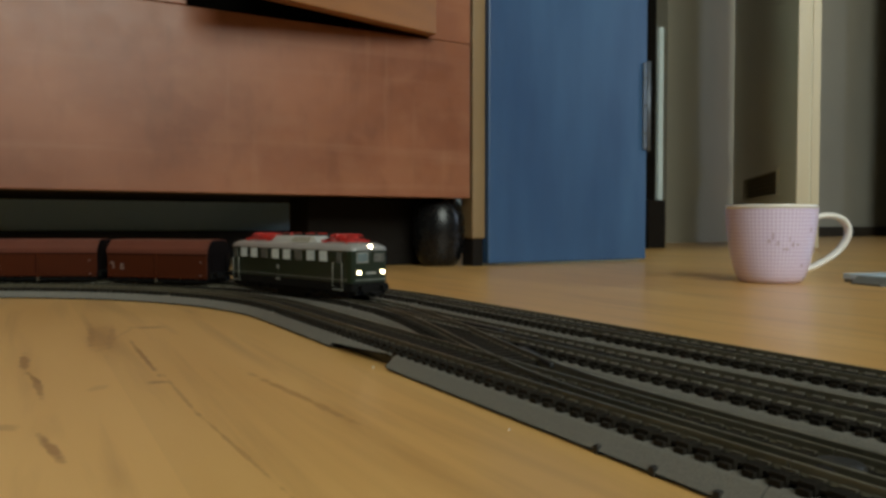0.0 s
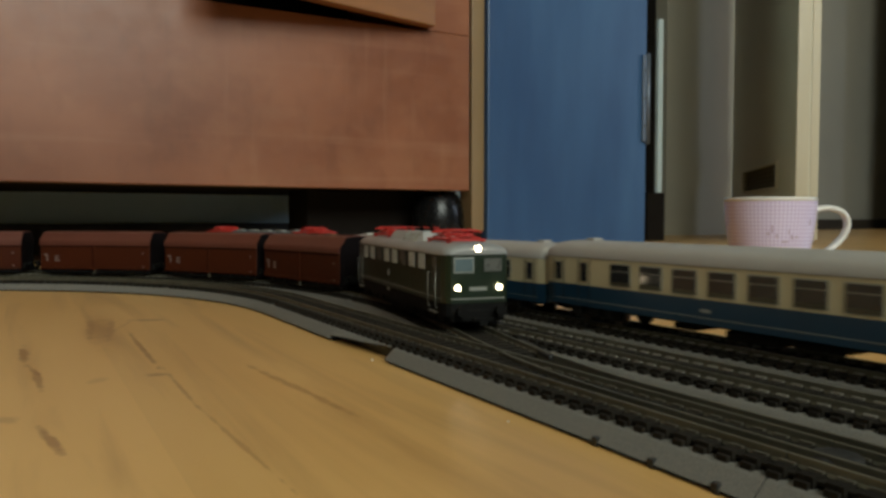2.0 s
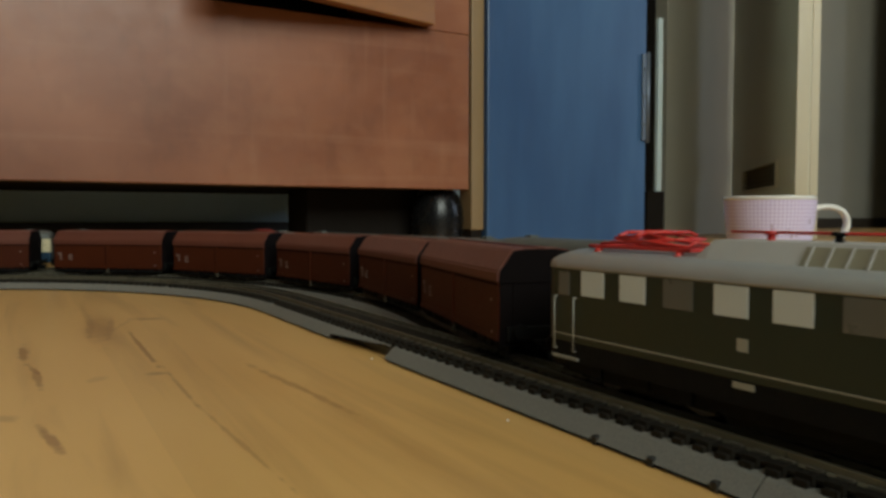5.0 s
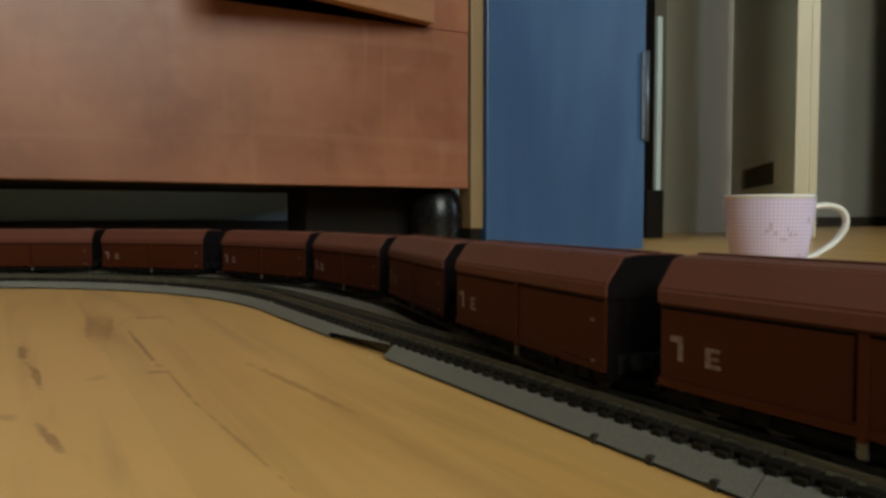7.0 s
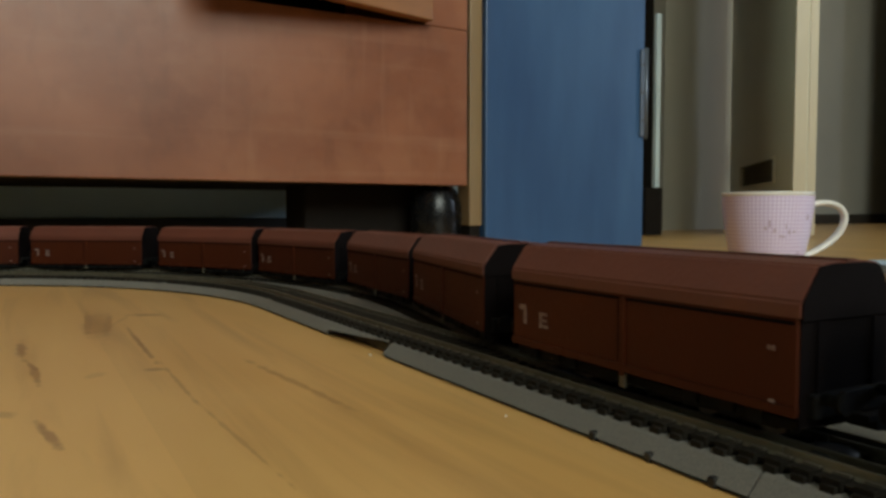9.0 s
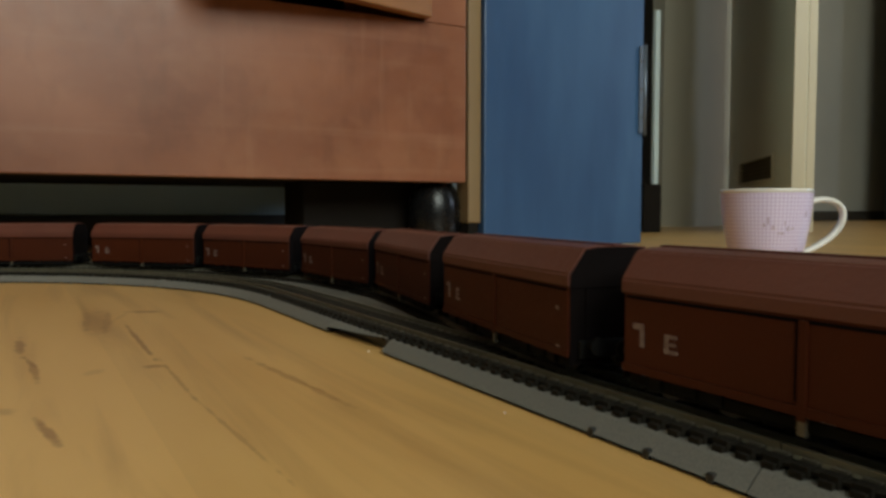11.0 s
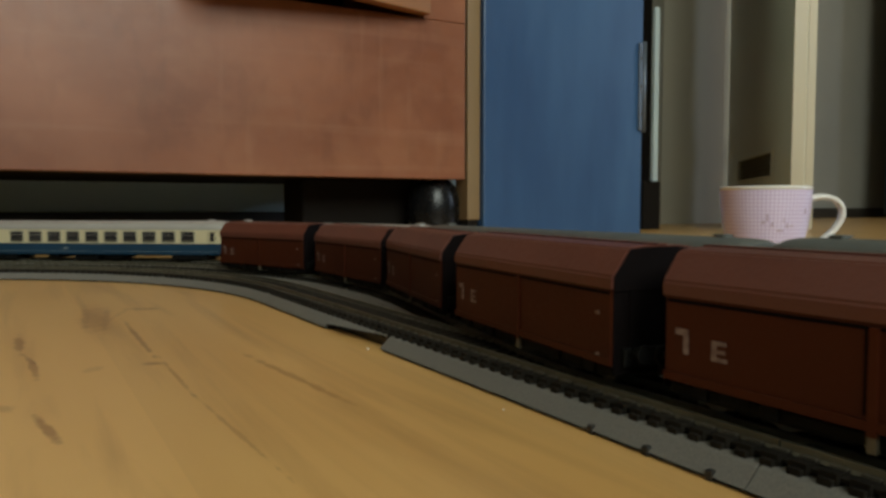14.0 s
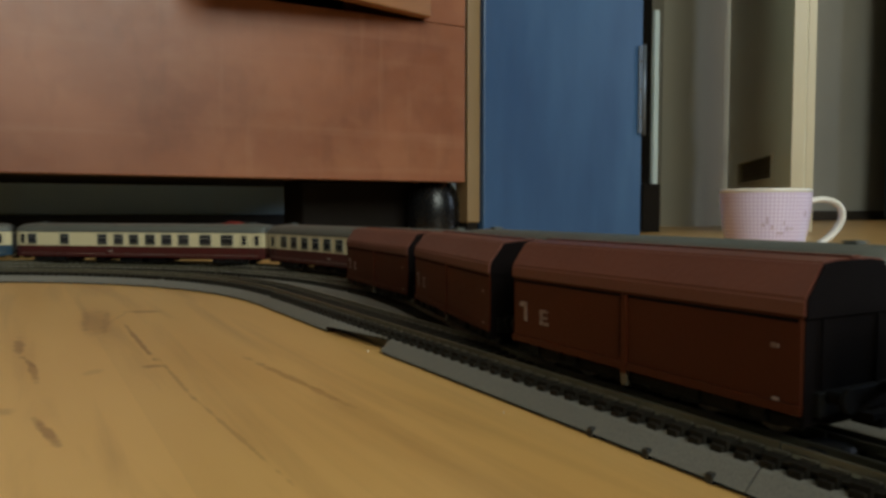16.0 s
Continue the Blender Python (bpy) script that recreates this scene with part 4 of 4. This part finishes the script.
def express_loco():
    th = thing("express_locomotive", Matrix(), "cream and wine-red model express locomotive with red pantographs", "model locomotive")
    H = 0.0172
    xs = [(-0.1085, 0.62, 0.0), (-0.1060, 0.80, 0.25), (-0.1010, 0.92, 0.62), (-0.0940, 0.985, 0.92), (-0.0860, 1, 1)]
    xs = xs + [(-x, k, u) for x, k, u in reversed(xs)]
    lower = loft(bmesh.new(), [(x * (1.012 if abs(x) > 0.09 else 1), [(-H * k, 0.0085), (-H * k, 0.0190), (H * k, 0.0190), (H * k, 0.0085)]) for x, k, u in xs], True)
    part("lower_body", lower, LOCO_RED, th, "wine-red lower body")
    upper = loft(bmesh.new(), [(x, [(-H * k, 0.0190), (-H * k, 0.0240 + 0.0105 * u)] + [(-H * k * math.cos(a) * (0.55 + 0.45 * abs(math.cos(a)) ** 0.3), 0.0240 + 0.0105 * u + (0.0018 + 0.0047 * u) * math.sin(a))
                                     for a in [math.pi * j / 8 for j in range(1, 8)]] + [(H * k, 0.0240 + 0.0105 * u), (H * k, 0.0190)]) for x, k, u in xs], True)
    part("upper_body", upper, LOCO_CREAM, th, "cream upper body with rounded ends")
    part("frame", boxes((-0.100, 0.100, -0.0145, 0.0145, 0.0045, 0.0088), (-0.022, 0.022, -0.0135, 0.0135, 0.0022, 0.006), bevel=0.0006), BLACK_PLASTIC, th)
    part("roof_gear", boxes((-0.044, 0.044, -0.0085, 0.0085, 0.0405, 0.0432), bevel=0.0006), ROOF_GREY, th, "slate-grey roof equipment")
    for k in range(5):
        part("roof_bar", tubes(((-0.036 + 0.018 * k, -0.0078, 0.0440), (-0.024 + 0.018 * k, -0.0078, 0.0440), 0.0007)), LINE_SILVER, th)
    pantograph(th, -0.060, 0.0420, 1, size=0.82)
    pantograph(th, 0.060, 0.0420, -1, size=0.82)
    for s in (-1, 1):
        f = lambda a, b: (min(s * a, s * b), max(s * a, s * b))
        y = f(H, H + 0.0003)
        for z0, z1 in ((0.0212, 0.0272), (0.0282, 0.0338)):
            for k in range(4):
                part("louvre", boxes((-0.069 + 0.0285 * k, -0.0412 + 0.0285 * k, *y, z0, z1)), LOUVRE, th)
        part("lining", boxes((-0.086, 0.086, *y, 0.0117, 0.0122)), LINE_SILVER, th)
        part("emblem", boxes((-0.0018, 0.0018, *y, 0.0140, 0.0172)), LINE_SILVER, th)
        for x in (-0.0815, 0.0815):
            part("cab_side_window", boxes((x - 0.0052, x + 0.0052, *f(H, H + 0.0003), 0.0262, 0.0335), bevel=0.0001), PANE_SKY, th)
    for e in (-1, 1):
        for s in (-1, 1):
            m = pose(e * 0.1026, s * 0.0078, 0.0312, 0, 0, 0) @ pose(0, 0, 0, 0, -e * 38, 0) @ pose(0, 0, 0, 0, 0, s * e * 18)
            part("windscreen", box(bmesh.new(), -0.0022, 0.0022, -0.0058, 0.0058, -0.0040, 0.0040, bevel=0.0006, m=m), PANE_SKY, th)
            part("lamp", tubes(((e * 0.1000, s * 0.0090, 0.0158), (e * 0.1118, s * 0.0090, 0.0158), 0.0019), seg=14), LAMP_WHITE if e < 0 else LAMP_RED, th, "lit lamp at the loco's end")
        part("buffer_beam", boxes((min(e * 0.099, e * 0.108), max(e * 0.099, e * 0.108), -0.0125, 0.0125, 0.0055, 0.0110), bevel=0.001), BLACK_PLASTIC, th)
        buffers(th, e * 0.108, e)
        bogie(th, e * 0.056, 0.058, 0.0070)
    for ob in th.children_recursive:
        ob.data.transform(Matrix.Diagonal((0.925, 1, 1, 1)))
    return settle(th, 0.0008)


def coach(label, paint, roof_paint, openings, doors, pantograph_at=None):
    th = thing("passenger_coach", Matrix(), label, "model coach", "coaches of the express")
    L, H, Z0, B, E, T = 0.1345, 0.0163, 0.0085, 0.0190, 0.0328, 0.0410
    sq = lambda z0, z1, k=1.0: [(-H * k, z0), (-H * k, z1), (H * k, z1), (H * k, z0)]
    part("lower_body", loft(bmesh.new(), [(-L, sq(Z0, B, 0.93)), (-L + 0.005, sq(Z0, B)), (L - 0.005, sq(Z0, B)), (L, sq(Z0, B, 0.93))]), paint, th)
    part("upper_body", loft(bmesh.new(), [(-L, sq(B, E, 0.93)), (-L + 0.005, sq(B, E)), (L - 0.005, sq(B, E)), (L, sq(B, E, 0.93))]), COACH_CREAM, th, "cream window band")
    ro = lambda k, d: [(y * k, E + (z - E) * d) for y, z in roof_outline(H + 0.0003, E, T, foot=0.0004)]
    part("roof", loft(bmesh.new(), [(-L - 0.0006, ro(0.93, 0.72)), (-L + 0.004, ro(0.99, 0.95)), (-L + 0.012, ro(1, 1)), (L - 0.012, ro(1, 1)), (L - 0.004, ro(0.99, 0.95)), (L + 0.0006, ro(0.93, 0.72))], True), roof_paint, th)
    for x in (-0.115, 0.115):
        part("roof_vent", boxes((x - 0.003, x + 0.003, -0.003, 0.003, T - 0.0006, T + 0.0012), bevel=0.0004), roof_paint, th)
    for s in (-1, 1):
        f = lambda a, b: (min(s * a, s * b), max(s * a, s * b))
        for x, w in openings:
            win = part("window", boxes((x - w / 2 - 0.0005, x + w / 2 + 0.0005, *f(H, H + 0.0002), 0.0200, 0.0309)), LINE_SILVER, th)
            part("pane", boxes((x - w / 2, x + w / 2, *f(H, H + 0.0004), 0.0205, 0.0304)), PANE_DARK, win)
            part("transom", boxes((x - w / 2, x + w / 2, *f(H + 0.0004, H + 0.0006), 0.0271, 0.0275)), LOUVRE, win)
            part("blind", boxes((x - w / 2, x + w / 2, *f(H + 0.0004, H + 0.0005), 0.0205, 0.0222)), PANE_BLIND, win)
        for x in doors:
            dr = part("coach_door", boxes((x - 0.0043, x - 0.0040, *f(H, H + 0.0003), Z0 + 0.001, E - 0.001), (x + 0.0040, x + 0.0043, *f(H, H + 0.0003), Z0 + 0.001, E - 0.001)), HOLE_DARK, th)
            part("door_pane", boxes((x - 0.0022, x + 0.0022, *f(H, H + 0.0004), 0.0208, 0.0303), bevel=0.0001), PANE_DARK, dr)
        part("lining", boxes((-L + 0.006, L - 0.006, *f(H, H + 0.0002), 0.0112, 0.0115)), LINE_SILVER, th)
        part("lettering", boxes((-0.030, -0.025, *f(H, H + 0.0002), 0.0135, 0.0150)), LINE_SILVER, th)
    part("underframe", boxes((-0.128, 0.128, -0.0115, 0.0115, 0.0070, 0.0086), (-0.020, 0.004, -0.0130, 0.0130, 0.0030, 0.0070), (0.010, 0.030, -0.0125, 0.0125, 0.0042, 0.0070),
                             (-0.048, -0.036, -0.0125, 0.0125, 0.0045, 0.0070), bevel=0.0005), BLACK_PLASTIC, th)
    for e in (-1, 1):
        part("gangway", boxes((min(e * L, e * (L + 0.0030)), max(e * L, e * (L + 0.0030)), -0.0060, 0.0060, 0.0100, 0.0320), bevel=0.0012), HOLE_DARK, th)
        buffers(th, e * (L - 0.001), e)
        bogie(th, e * 0.098, 0.036, 0.0055)
    if pantograph_at is not None:
        part("roof_patch", boxes((pantograph_at - 0.030, pantograph_at + 0.022, -0.010, 0.010, 0.0375, 0.0396), bevel=0.0006), ROOF_GREY, th)
        pantograph(th, pantograph_at, 0.0392, 1, PANTO_DULL, 0.62)
    return settle(th, 0.0002)


locomotive = green_loco()
wagon = hopper_wagon()
wagons = [wagon] + [copy_thing(wagon, Matrix()) for k in range(9)]
express = express_loco()
EVEN = [(-0.0975 + 0.0195 * k, 0.0128) for k in range(11)]
CLOSE = [(-0.1035 + 0.0184 * k, 0.0106) for k in range(12)]
first = coach("blue and cream model coach with a silver-grey roof", COACH_BLUE, COACH_ROOF_SILVER, EVEN[1:], (-0.124, -0.104, 0.122))
second = copy_thing(first, Matrix())
third = coach("blue and cream model coach with a dark grey roof", COACH_BLUE, COACH_ROOF_DARK, CLOSE, (-0.124, 0.124))
diner = coach("red and cream model dining coach with a roof pantograph", COACH_RED, COACH_ROOF_DARK,
              [(-0.116, 0.0095), (-0.079, 0.0095), (-0.0367, 0.0100), (-0.0186, 0.0100), (-0.002, 0.0100), (0.0156, 0.0102), (0.0333, 0.0105), (0.0513, 0.0110), (0.0741, 0.0115), (0.0965, 0.0120)],
              (-0.127, 0.114, 0.127), 0.095)
fifth = coach("red and cream model coach with a dark grey roof", COACH_RED, COACH_ROOF_DARK, CLOSE, (-0.124, 0.124))
sixth = copy_thing(fifth, Matrix())
coaches = [first, second, third, diner, fifth, sixth]

# ---------------------------------------------------------------- the track pieces
lay(R_IN, "inner", 6, ((0, 0.185, True, 0.118), (0.185, 0.373, True, None), (0.373, 0.59, False, None), (0.59, STRAIGHT, False, None)), 4)
lay(R_MID, "middle", 6, ((0, 0.19, True, None), (0.19, 0.38, True, None), (0.38, 0.59, False, None), (0.59, STRAIGHT, False, None)), 4)
lay(R_OUT, "outer", 6, ((0, 0.19, True, None), (0.19, 0.38, True, None), (0.38, 0.59, False, None), (0.59, STRAIGHT, False, None)), 4)


def crossing():
    th = track_piece(goods_way, 0.045, 0.235, "slim grey model turnout crossing from the middle to the inner track", True, "", lower=0.0004)
    for n, b, long, turn in ((0.2130, 0.335, 0.036, 0), (0.1840, 0.2485, 0.041, -17.5)):
        part("check_rail", box(bmesh.new(), -0.0015, 0.0015, -long / 2, long / 2, 0.0078, 0.0098, bevel=0.0004), HOLE_DARK, th, "black check rail", m=at(n, b, 0, turn))
    part("lever", revolve(bmesh.new(), [(0.006, 0.005), (0.0062, 0.008), (0.0052, 0.0094), (0.003, 0.0098)], 20), HOLE_DARK, th, "black turnout lever knob", m=at(0.1600, 0.102))
    return th


crossing()
track_piece(goods_way, 0.235, 0.43, "bare rails on a slim grey bed beside the inner track", lower=0.0008, bare=True)
for b in (0.157, 0.136, 0.116):
    nt = tagged(new("clip_notch", mesh_of(boxes((-0.0012, 0.0012, -0.0011, 0.0011, 0, 0.0026), bevel=0.0004), HOLE_DARK, "clip_notch")), "small black clip on the ballast flank", "track clip", "clips on the bed")
    nt.matrix_world = at(0.1375, b)


# ---------------------------------------------------------------- movement
def dip(q, r):
    """The tracks lie a little lower on the far side of the oval than along the near straight."""
    whole = 2 * STRAIGHT + math.tau * r
    q = (q + math.pi * r + STRAIGHT) % whole - math.pi * r - STRAIGHT
    return 0.0026 * max(ease((0.35 - q) / 0.4), ease((q - STRAIGHT) / 0.4))


def poses(way, where, half, r):
    rows = []
    for k in range(81):
        t = 0.2 * k
        q = where(t)
        a, b = way(q - half), way(q + half)
        d = b - a
        rows.append((t, Matrix.Translation(((a.x + b.x) / 2, (a.y + b.y) / 2, RAIL_TOP - dip(q, r))) @ Matrix.Rotation(math.atan2(d.y, d.x), 4, "Z")))
    return rows


GOODS_AT, GOODS_SPEED, GOODS_PITCH = -0.2721, 0.0953, 0.1326
EXPRESS_AT, EXPRESS_SPEED, EXPRESS_PITCH, LAP = 0.7987, 0.3941, 0.2819, 4.3021
# the goods train creeps and surges a little while it starts
SURGE = ((0, 0.0063), (0.4, 0.003), (0.8, -0.0004), (1, -0.0046), (1.2, -0.0065), (1.4, -0.0057), (1.6, -0.004), (1.8, 0.0015), (2, 0.008), (2.2, 0.010), (2.4, 0.0106), (2.6, 0.008),
         (3, 0.005), (3.5, 0.0048), (4, 0.0034), (5, 0), (16, 0))
SLACK = (-0.004, 0.002, 0.0015, 0.0, 0.003, -0.005, 0.0015, -0.001, 0.004, 0.001)


def goods_at(t):
    return GOODS_AT + GOODS_SPEED * t + float(np.interp(t, [s[0] for s in SURGE], [s[1] for s in SURGE]))


def motions():
    walk(locomotive, poses(goods_way, lambda t: goods_at(t) + 0.170, 0.048, R_MID))
    for k, w in enumerate(wagons):
        walk(w, poses(goods_way, lambda t: goods_at(t) - GOODS_PITCH * k + SLACK[k], 0.036, R_MID))
    outer = lambda q: oval(R_OUT, q)
    walk(express, poses(outer, lambda t: EXPRESS_AT - 0.2323 + LAP - EXPRESS_SPEED * t, 0.056, R_OUT))
    for k, c in enumerate(coaches):
        walk(c, poses(outer, lambda t: EXPRESS_AT + EXPRESS_PITCH * k + (0.008 if k == 0 else 0) + LAP - EXPRESS_SPEED * t, 0.098, R_OUT))


motions()
